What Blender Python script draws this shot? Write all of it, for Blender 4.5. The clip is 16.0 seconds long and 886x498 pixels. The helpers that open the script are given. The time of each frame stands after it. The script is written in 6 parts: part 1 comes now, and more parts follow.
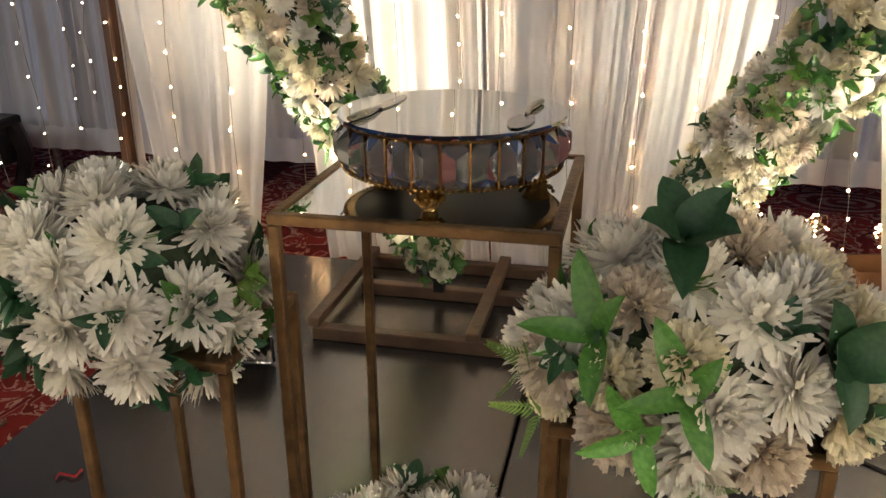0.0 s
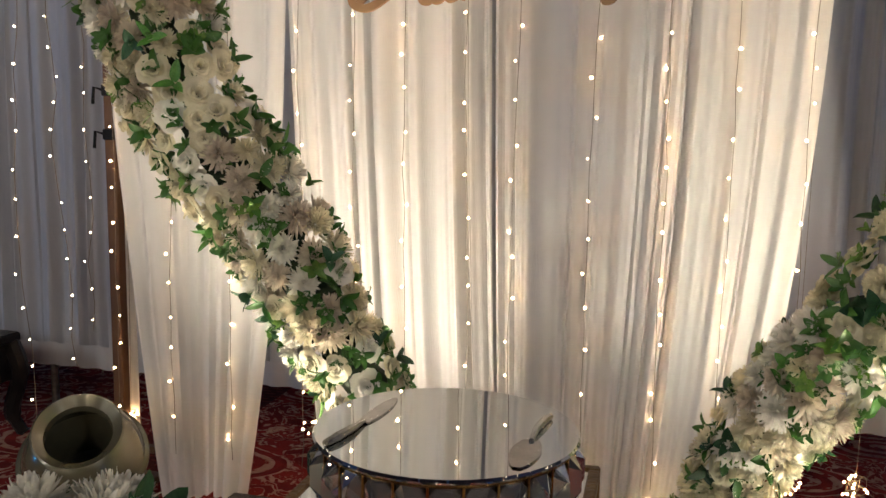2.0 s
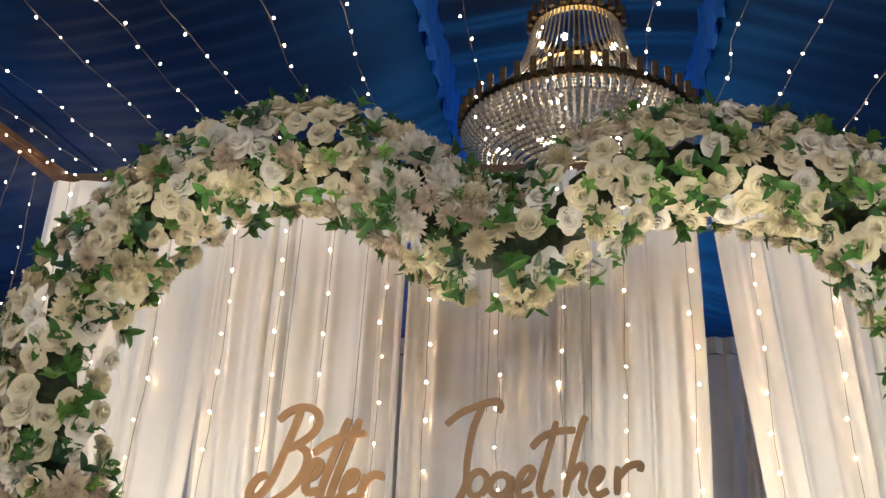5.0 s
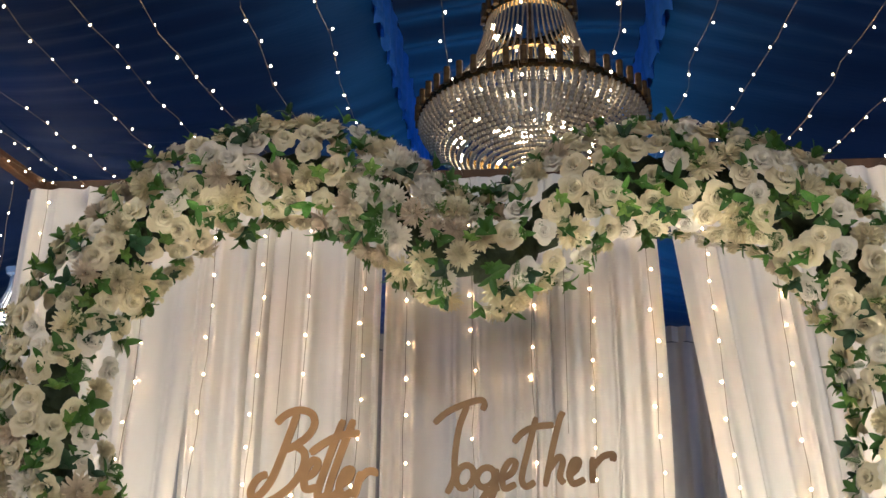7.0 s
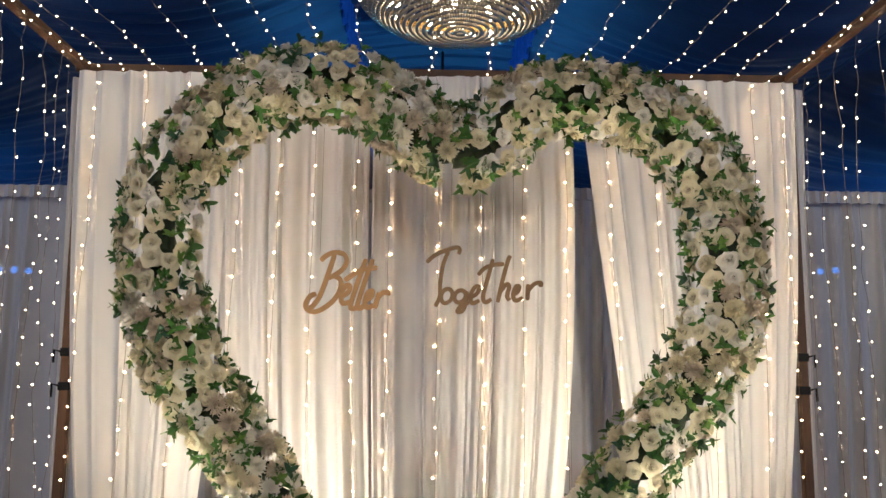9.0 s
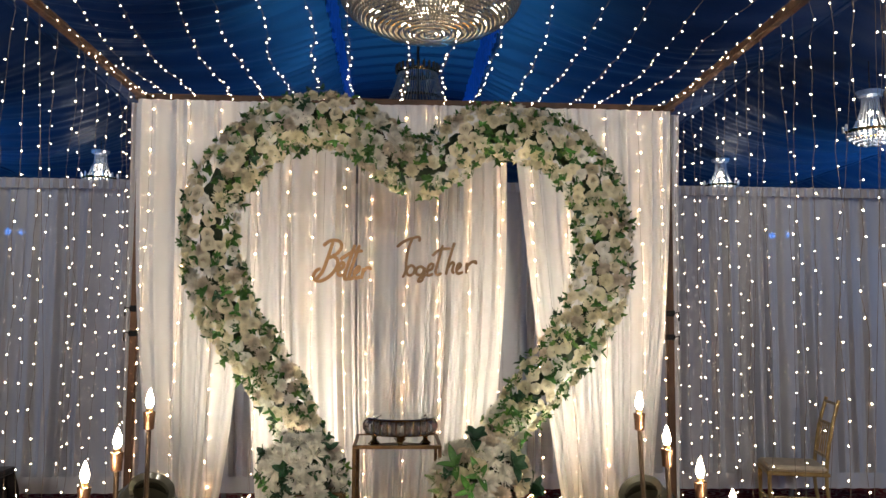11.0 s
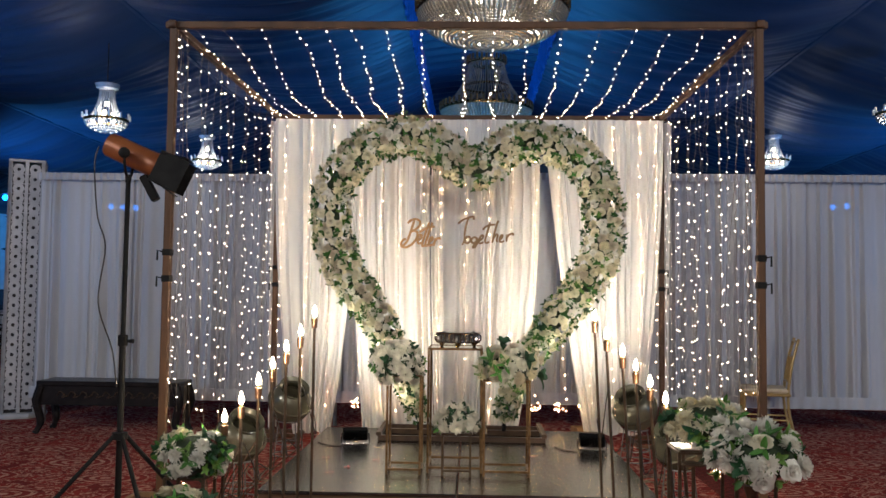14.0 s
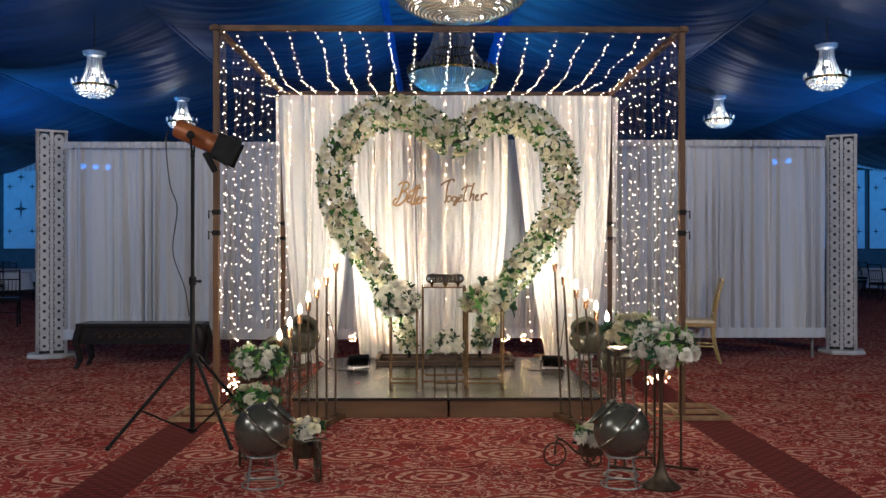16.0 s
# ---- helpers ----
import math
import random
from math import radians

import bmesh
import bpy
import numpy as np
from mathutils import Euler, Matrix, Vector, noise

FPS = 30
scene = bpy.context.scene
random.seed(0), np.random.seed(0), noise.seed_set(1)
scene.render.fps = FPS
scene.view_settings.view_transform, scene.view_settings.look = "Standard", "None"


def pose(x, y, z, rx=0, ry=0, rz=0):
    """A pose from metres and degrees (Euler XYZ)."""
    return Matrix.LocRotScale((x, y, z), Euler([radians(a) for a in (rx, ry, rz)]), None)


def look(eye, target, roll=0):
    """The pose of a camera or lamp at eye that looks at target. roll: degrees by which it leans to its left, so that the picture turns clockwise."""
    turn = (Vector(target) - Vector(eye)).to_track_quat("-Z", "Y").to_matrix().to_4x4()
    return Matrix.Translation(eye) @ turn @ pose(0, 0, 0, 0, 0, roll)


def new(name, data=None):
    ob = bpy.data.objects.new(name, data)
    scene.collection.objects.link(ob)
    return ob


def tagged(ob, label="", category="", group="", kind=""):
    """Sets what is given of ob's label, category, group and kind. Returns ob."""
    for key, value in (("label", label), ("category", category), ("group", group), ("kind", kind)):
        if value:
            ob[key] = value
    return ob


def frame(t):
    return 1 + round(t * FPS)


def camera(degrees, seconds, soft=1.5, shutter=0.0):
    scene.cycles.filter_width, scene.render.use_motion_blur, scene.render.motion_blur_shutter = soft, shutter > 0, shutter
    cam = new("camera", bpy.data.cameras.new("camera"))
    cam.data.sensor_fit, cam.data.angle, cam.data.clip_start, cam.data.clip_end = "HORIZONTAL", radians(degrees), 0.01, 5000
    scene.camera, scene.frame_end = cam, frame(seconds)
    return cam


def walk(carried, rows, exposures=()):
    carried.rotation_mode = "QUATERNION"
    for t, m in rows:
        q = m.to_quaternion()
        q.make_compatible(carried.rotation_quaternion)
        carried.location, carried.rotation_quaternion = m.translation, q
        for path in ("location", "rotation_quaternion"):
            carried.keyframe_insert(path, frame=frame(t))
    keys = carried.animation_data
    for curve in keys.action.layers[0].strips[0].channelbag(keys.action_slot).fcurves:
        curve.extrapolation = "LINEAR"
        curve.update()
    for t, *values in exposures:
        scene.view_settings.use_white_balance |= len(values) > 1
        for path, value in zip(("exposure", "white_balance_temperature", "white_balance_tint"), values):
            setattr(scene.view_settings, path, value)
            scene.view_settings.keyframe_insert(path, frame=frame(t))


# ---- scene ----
cam = camera(55.8, 16.0)
PATH = [
    (0, (-0.023, 0.184, 1.341), (-0.446, 2.002, 0.622), -0.3),
    (0.5, (-0.018, 0.309, 1.344), (-0.487, 2.066, 0.513), -0.4),
    (1, (-0.043, 0.362, 1.376), (-0.571, 2.147, 0.645), -1.4),
    (1.5, (-0.05, 0.372, 1.407), (-0.585, 2.227, 0.885), -0.7),
    (2, (-0.041, 0.367, 1.45), (-0.526, 2.289, 1.186), 1.0),
    (2.5, (-0.027, 0.362, 1.501), (-0.452, 2.316, 1.509), 1.8),
    (3, (-0.013, 0.349, 1.548), (-0.391, 2.299, 1.783), 2.8),
    (3.5, (-0.006, 0.337, 1.575), (-0.353, 2.267, 1.966), 3.4),
    (4, (0.005, 0.335, 1.599), (-0.33, 2.237, 2.121), 3.4),
    (4.5, (0.009, 0.318, 1.623), (-0.315, 2.182, 2.271), 3.5),
    (4.7, (0.006, 0.31, 1.631), (-0.308, 2.159, 2.325), 3.3),
    (6.8, (-0.037, 0.177, 1.66), (-0.247, 2.03, 2.384), 0.9),
    (7, (-0.067, 0.124, 1.656), (-0.248, 2.001, 2.323), 0.7),
    (7.5, (-0.154, -0.096, 1.637), (-0.219, 1.816, 2.221), 0.2),
    (8, (-0.186, -0.342, 1.589), (-0.186, 1.593, 2.096), 0.1),
    (8.5, (-0.234, -0.622, 1.575), (-0.219, 1.352, 1.897), -0.2),
    (9, (-0.33, -0.985, 1.542), (-0.271, 0.994, 1.821), 0.4),
    (9.5, (-0.318, -1.379, 1.527), (-0.244, 0.606, 1.756), 1.0),
    (9.7, (-0.322, -1.535, 1.53), (-0.233, 0.452, 1.734), 1.4),
    (11.8, (-0.238, -3.059, 1.468), (-0.13, -1.07, 1.644), -0.3),
    (12, (-0.215, -3.206, 1.453), (-0.148, -1.215, 1.624), 0.2),
    (12.5, (-0.197, -3.557, 1.394), (-0.247, -1.561, 1.514), 2.1),
    (13, (-0.201, -3.916, 1.372), (-0.324, -1.923, 1.474), 0.5),
    (13.5, (-0.164, -4.295, 1.354), (-0.267, -2.301, 1.474), -0.1),
    (14, (-0.177, -4.613, 1.354), (-0.247, -2.617, 1.466), 0.7),
    (14.5, (-0.31, -4.951, 1.335), (-0.337, -2.954, 1.433), 0.0),
    (15, (-0.342, -5.333, 1.316), (-0.355, -3.335, 1.39), 0.7),
    (15.5, (-0.37, -5.668, 1.314), (-0.379, -3.669, 1.345), 0.9),
    (16, (-0.392, -6.002, 1.301), (-0.364, -4.002, 1.306), -0.0),
]
walk(cam, [(t, look(eye, target, roll)) for t, eye, target, roll in PATH],
     [(0, -0.02, 6550, 10), (0.5, 0.45, 6550, 10), (1.0, 0.3, 6550, 11), (1.5, 0.0, 6500, 10), (2.5, -0.58, 6450, 10), (3.0, -0.5, 6350, 10), (3.5, -0.18, 6300, 10), (4.5, 0.14, 6200, 9),
      (9.0, -0.22, 6350, 10), (12.0, -0.16, 6250, 10), (13.0, -0.08, 6200, 9), (14.0, 0.05, 6100, 9), (15.0, 0.15, 6000, 8), (16.0, 0.2, 6000, 8)])

# ---- world and lights ----
rnd = random.Random(7)
world = bpy.data.worlds.new("night")
scene.world = world
world.use_nodes = True
world.node_tree.nodes["Background"].inputs[0].default_value = (0.02, 0.03, 0.06, 1)
world.node_tree.nodes["Background"].inputs[1].default_value = 0.3
scene.view_settings.exposure = 0.0


def lamp(name, kind, eye, target, watts, colour, size=0.1, cone=120, blend=0.6):
    data = bpy.data.lights.new(name, kind)
    data.energy, data.color = watts, colour
    if kind == "AREA":
        data.shape, data.size, data.size_y = "RECTANGLE", size, size * 0.7
    else:
        data.shadow_soft_size = size
    if kind == "SPOT":
        data.spot_size, data.spot_blend = radians(cone), blend
    ob = new(name, data)
    ob.matrix_world = look(eye, target)
    return ob


WARM, WHITE, BLUE = (1.0, 0.87, 0.68), (1.0, 0.95, 0.88), (0.05, 0.37, 0.95)
FLOODS = ((-1.10, 2.15, 0.157, 8), (0.775, 2.05, 0.157, -10))
for x, y, z, turn in FLOODS:
    lamp("flood_beam", "SPOT", (x, y + 0.02, z + 0.15), (x + (0.42 if x < 0 else -0.36), y + 0.92, z + 2.2), 165, WARM, 0.045, 120, 1.0)
CHANDELIERS = ((-7.2, 11.0, 4.4), (-7.6, 18.3, 4.8), (8.0, 18.3, 4.9), (7.7, 11.0, 4.6))
for x, y, z in CHANDELIERS:
    lamp("chandelier_bulb", "POINT", (x, y, z + 0.25), (x, y, 0), 24, WHITE, 0.25)
# the hall behind the camera has the same chandeliers
for x, y in ((-7.2, -4), (7.6, -4), (-7.2, -11), (7.6, -11), (0, -9)):
    lamp("hall_light", "SPOT", (x, y, 4.9), (x * 0.6, y + 4, 0), 560, (1.0, 0.95, 0.88), 0.4, 140, 0.5)
lamp("great_chandelier_bulb", "POINT", (0, 7.35, 5.7), (0, 7, 0), 80, WARM, 0.5)
# blue uplights along the hall's sides
for x, y, tx, ty, w in ((-9.5, 7.5, -5, 12, 600), (9.5, 7.5, 5, 12, 600), (-13, 16, -8, 20, 1700), (13, 16, 8, 20, 1700), (0, 11, 0, 14, 560), (0, 19, 0, 16, 900), (-10, -2, -6, 5, 560), (10, -2, 6, 5, 560), (0.0, 6.2, 0, 8, 70)):
    lamp("blue_uplight", "SPOT", (x, y, 2.2), (tx, ty, 6.6), w, BLUE, 0.15, 120, 0.8)
for x in (-18.5, 18.5):
    lamp("blue_wall_light", "SPOT", (x, 22, 4.0), (x, 27.9, 2.2), 800, BLUE, 0.15, 120, 0.8)

# ---- materials ----
def mat(name, base, second=None, rough=0.6, metal=0.0, scale=12.0, detail=4.0, bump=0.0, bump_scale=60.0, vary=0.0, sheen=0.0,
        through_light=0.0, stretch=(1, 1, 1), low=0.35, high=0.65, coat=0.0, space="Object"):
    m = bpy.data.materials.new(name)
    m.use_nodes = True
    n, link = m.node_tree.nodes, m.node_tree.links.new
    b = n["Principled BSDF"]
    b.inputs["Roughness"].default_value, b.inputs["Metallic"].default_value = rough, metal
    b.inputs["Sheen Weight"].default_value, b.inputs["Coat Weight"].default_value = sheen, coat
    tc, mp = n.new("ShaderNodeTexCoord"), n.new("ShaderNodeMapping")
    mp.inputs["Scale"].default_value = stretch
    link(tc.outputs[space], mp.inputs["Vector"])
    tex = n.new("ShaderNodeTexNoise")
    tex.inputs["Scale"].default_value, tex.inputs["Detail"].default_value = scale, detail
    link(mp.outputs[0], tex.inputs["Vector"])
    ramp = n.new("ShaderNodeValToRGB")
    ramp.color_ramp.elements[0].position, ramp.color_ramp.elements[1].position = low, high
    ramp.color_ramp.elements[0].color = (*base, 1)
    ramp.color_ramp.elements[1].color = (*(second or [c * 0.8 for c in base]), 1)
    link(tex.outputs[0], ramp.inputs[0])
    col = ramp.outputs[0]
    if vary:
        info, hsv, rng = n.new("ShaderNodeObjectInfo"), n.new("ShaderNodeHueSaturation"), n.new("ShaderNodeMapRange")
        rng.inputs["To Min"].default_value, rng.inputs["To Max"].default_value = 1 - vary, 1 + vary * 0.6
        link(info.outputs["Random"], rng.inputs["Value"])
        link(rng.outputs[0], hsv.inputs["Value"])
        link(col, hsv.inputs["Color"])
        col = hsv.outputs[0]
    link(col, b.inputs["Base Color"])
    if bump:
        t2, bp = n.new("ShaderNodeTexNoise"), n.new("ShaderNodeBump")
        t2.inputs["Scale"].default_value, t2.inputs["Detail"].default_value = bump_scale, 5
        link(mp.outputs[0], t2.inputs["Vector"])
        bp.inputs["Strength"].default_value, bp.inputs["Distance"].default_value = bump, 0.01
        link(t2.outputs[0], bp.inputs["Height"])
        link(bp.outputs[0], b.inputs["Normal"])
    if through_light:
        tr, mix = n.new("ShaderNodeBsdfTranslucent"), n.new("ShaderNodeMixShader")
        link(col, tr.inputs["Color"])
        mix.inputs[0].default_value = through_light
        link(b.outputs[0], mix.inputs[1])
        link(tr.outputs[0], mix.inputs[2])
        link(mix.outputs[0], n["Material Output"].inputs["Surface"])
    return m


def glow(name, colour, strength, sampled=True):
    m = bpy.data.materials.new(name)
    m.use_nodes = True
    b = m.node_tree.nodes["Principled BSDF"]
    b.inputs["Base Color"].default_value = (*colour, 1)
    b.inputs["Emission Color"].default_value = (*colour, 1)
    b.inputs["Emission Strength"].default_value = strength
    if not sampled:
        m.cycles.emission_sampling = "NONE"
    return m


def glassy(name, colour, rough=0.02, ior=1.5):
    m = bpy.data.materials.new(name)
    m.use_nodes = True
    b = m.node_tree.nodes["Principled BSDF"]
    b.inputs["Base Color"].default_value = (*colour, 1)
    b.inputs["Roughness"].default_value, b.inputs["IOR"].default_value = rough, ior
    b.inputs["Transmission Weight"].default_value = 0.96
    return m


CURTAIN = mat("white_voile", (0.90, 0.885, 0.86), (0.83, 0.815, 0.79), 0.85, 0, 3, 4, 0.12, 220, 0, 0.2, 0.3, (1, 1, 0.12))
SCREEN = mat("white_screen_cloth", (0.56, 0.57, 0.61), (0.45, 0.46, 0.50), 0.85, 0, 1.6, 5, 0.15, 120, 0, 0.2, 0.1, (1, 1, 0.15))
CEILING = mat("navy_drape", (0.010, 0.022, 0.056), (0.017, 0.036, 0.084), 0.55, 0, 1.2, 6, 0.3, 14, 0, 0.04, 0, (0.12, 1.6, 1))
# blue made brighter than the drape, with the bay's blue light in its colour
BLUELIT = mat("blue_lit_fabric", (0.03, 0.14, 0.45), (0.05, 0.20, 0.60), 0.5, 0, 9, 4, 0.3, 60)
TIMBER = mat("stained_timber", (0.120, 0.056, 0.023), (0.058, 0.027, 0.012), 0.55, 0, 9, 6, 0.35, 60, 0.15, 0, 0, (1, 1, 0.12))
PALEWOOD = mat("pale_timber", (0.27, 0.165, 0.085), (0.15, 0.085, 0.042), 0.6, 0, 14, 6, 0.35, 80, 0.15)
DARKWOOD = mat("dark_worn_timber", (0.085, 0.045, 0.022), (0.045, 0.024, 0.013), 0.5, 0, 9, 6, 0.35, 60, 0.15)
DECK = mat("dark_deck", (0.013, 0.012, 0.011), (0.032, 0.029, 0.025), 0.27, 0, 2.2, 8, 0.10, 30, 0, 0, 0, (1, 0.4, 1), 0.3, 0.75)
DECK.node_tree.nodes["Principled BSDF"].inputs["Specular IOR Level"].default_value = 0.85
SKIRT = mat("brown_skirting", (0.13, 0.070, 0.035), (0.075, 0.038, 0.020), 0.5, 0, 4, 6, 0.25, 40, 0, 0, 0, (0.3, 1, 2))
GOLD = mat("worn_gold_paint", (0.215, 0.130, 0.056), (0.10, 0.058, 0.027), 0.42, 0.65, 22, 6, 0.3, 120, 0.1)
GOLDLEAF = mat("bright_gold", (0.40, 0.245, 0.085), (0.24, 0.14, 0.05), 0.25, 1.0, 40, 4, 0.2, 200)
BRONZE = mat("bronze_pole", (0.105, 0.072, 0.046), (0.060, 0.041, 0.027), 0.42, 0.6, 20, 5, 0.2, 100, 0.15)
COPPER = mat("copper_cup", (0.23, 0.13, 0.075), (0.14, 0.075, 0.042), 0.38, 0.7, 20, 4, 0.15, 100, 0.15)
BLACK = mat("black_paint", (0.006, 0.006, 0.007), (0.012, 0.012, 0.012), 0.55, 0, 12, 4, 0.1, 80)
BLACKWOOD = mat("black_lacquer", (0.010, 0.009, 0.010), (0.020, 0.017, 0.017), 0.3, 0, 12, 4, 0.2, 60)
ORANGE = mat("orange_shell", (0.34, 0.115, 0.040), (0.24, 0.075, 0.028), 0.35, 0.2, 10, 4, 0.1, 60)
POT = mat("olive_glaze", (0.165, 0.160, 0.130), (0.090, 0.092, 0.080), 0.24, 0.65, 5, 5, 0.06, 40, 0, 0, 0, (1, 1, 1), 0.3, 0.7, 0.3)
POTCREAM = mat("cream_glaze", (0.15, 0.14, 0.095), (0.085, 0.08, 0.055), 0.22, 0.3, 5, 5, 0.06, 40, 0, 0, 0, (1, 1, 1), 0.3, 0.7, 0.3)
WIRE = mat("grey_wire", (0.30, 0.30, 0.30), (0.18, 0.18, 0.18), 0.4, 0.8, 30)
CORD = mat("clear_cord", (0.22, 0.17, 0.11), (0.14, 0.10, 0.07), 0.5, 0, 30)
DARKCORD = mat("dark_cable", (0.03, 0.025, 0.022), None, 0.5, 0, 30)
PETAL = mat("cream_petals", (0.89, 0.84, 0.65), (0.80, 0.73, 0.52), 0.75, 0, 22, 3, 0.15, 90, 0.16, 0.1, 0.26)
PETALWHITE = mat("white_petals", (0.91, 0.885, 0.81), (0.83, 0.80, 0.71), 0.75, 0, 22, 3, 0.15, 90, 0.14, 0.1, 0.26)
PETALTAN = mat("beige_petals", (0.76, 0.68, 0.56), (0.64, 0.55, 0.43), 0.8, 0, 22, 3, 0.15, 90, 0.14, 0.1, 0.26)
LEAF = mat("green_leaf", (0.055, 0.19, 0.028), (0.105, 0.28, 0.050), 0.45, 0, 12, 4, 0.15, 60, 0.45, 0, 0.15)
LEAFDARK = mat("dark_leaf", (0.016, 0.062, 0.026), (0.028, 0.10, 0.036), 0.5, 0, 12, 4, 0.15, 60, 0.4, 0, 0.1)
LEAFLIGHT = mat("lime_leaf", (0.12, 0.26, 0.045), (0.20, 0.34, 0.07), 0.5, 0, 12, 4, 0.15, 60, 0.3, 0, 0.2)
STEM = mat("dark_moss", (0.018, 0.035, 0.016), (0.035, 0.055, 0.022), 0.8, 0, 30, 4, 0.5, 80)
MDF = mat("cut_wood_sign", (0.52, 0.30, 0.13), (0.40, 0.22, 0.09), 0.5, 0, 9, 4, 0.15, 90)
MDFDARK = mat("brown_cut_wood_sign", (0.26, 0.16, 0.075), (0.19, 0.11, 0.05), 0.5, 0, 9, 4, 0.15, 90)
LATTICE = mat("white_cut_panel", (0.52, 0.50, 0.50), (0.40, 0.38, 0.38), 0.6, 0, 6, 5, 0.1, 50)
# shade seen through the pillar's piercings, put into the colour
HOLESHADE = mat("inside_shade", (0.035, 0.03, 0.03), None, 0.8)
CHAIRGOLD = mat("pale_gold_chair", (0.50, 0.36, 0.15), (0.36, 0.24, 0.09), 0.35, 0.5, 18, 4, 0.1, 60)
CUSHION = mat("cream_cushion", (0.62, 0.52, 0.38), (0.52, 0.43, 0.30), 0.8, 0, 20, 4, 0.2, 160)
STEEL = mat("brushed_steel", (0.52, 0.51, 0.50), (0.42, 0.41, 0.40), 0.16, 1.0, 30, 3, 0.1, 120)
REDCORD = mat("red_ribbon", (0.55, 0.03, 0.03), (0.42, 0.02, 0.02), 0.5)
BOXCARD = mat("brown_box", (0.33, 0.18, 0.09), (0.24, 0.13, 0.06), 0.7, 0, 10)
WALL = mat("pale_wall_panel", (0.50, 0.52, 0.55), (0.42, 0.44, 0.48), 0.6, 0, 3, 5, 0.1, 40)
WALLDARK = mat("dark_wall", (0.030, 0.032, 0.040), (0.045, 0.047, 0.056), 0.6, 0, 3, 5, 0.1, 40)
CLOTH = mat("white_tablecloth", (0.72, 0.72, 0.72), (0.62, 0.62, 0.63), 0.8, 0, 4, 4, 0.15, 120)
MIRROR = mat("mirror_glass", (0.80, 0.82, 0.80), (0.78, 0.80, 0.78), 0.02, 1.0, 2)
DRUM = mat("black_mirror_drum", (0.012, 0.012, 0.014), None, 0.45)
CRYSTAL = glassy("crystal", (0.93, 0.95, 1.0), 0.0, 1.75)
BEADCLEAR = mat("clear_glass_beads", (0.62, 0.64, 0.68), (0.44, 0.46, 0.50), 0.18, 0.45, 60, 2, 0, 60, 0)
BEAD = mat("glass_beads", (0.60, 0.51, 0.38), (0.38, 0.31, 0.22), 0.18, 0.45, 60, 2, 0, 60, 0)
FAIRY = glow("fairy_bulb", (1.0, 0.60, 0.28), 105)
FAIRYWHITE = glow("pale_fairy_bulb", (1.0, 0.74, 0.48), 30)
FLAME = glow("flame_bulb", (1.0, 0.80, 0.54), 320)
LAMPGLOW = glow("chandelier_light", (1.0, 0.86, 0.62), 11)
BLUEGLOW = glow("blue_lamp", (0.015, 0.24, 1.0), 8)
# black stage gear is matt, and the screens' voile lets a little of what lies behind show
for m_ in (BLACK, BLACKWOOD):
    m_.node_tree.nodes["Principled BSDF"].inputs["Specular IOR Level"].default_value = 0.15


def sheer(m, share):
    """Lets part of the light pass straight through a thin cloth."""
    n, link = m.node_tree.nodes, m.node_tree.links.new
    out = n["Material Output"].inputs["Surface"]
    was = out.links[0].from_socket
    clear, mix = n.new("ShaderNodeBsdfTransparent"), n.new("ShaderNodeMixShader")
    mix.inputs[0].default_value = share
    link(was, mix.inputs[1])
    link(clear.outputs[0], mix.inputs[2])
    link(mix.outputs[0], out)


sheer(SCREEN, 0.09)


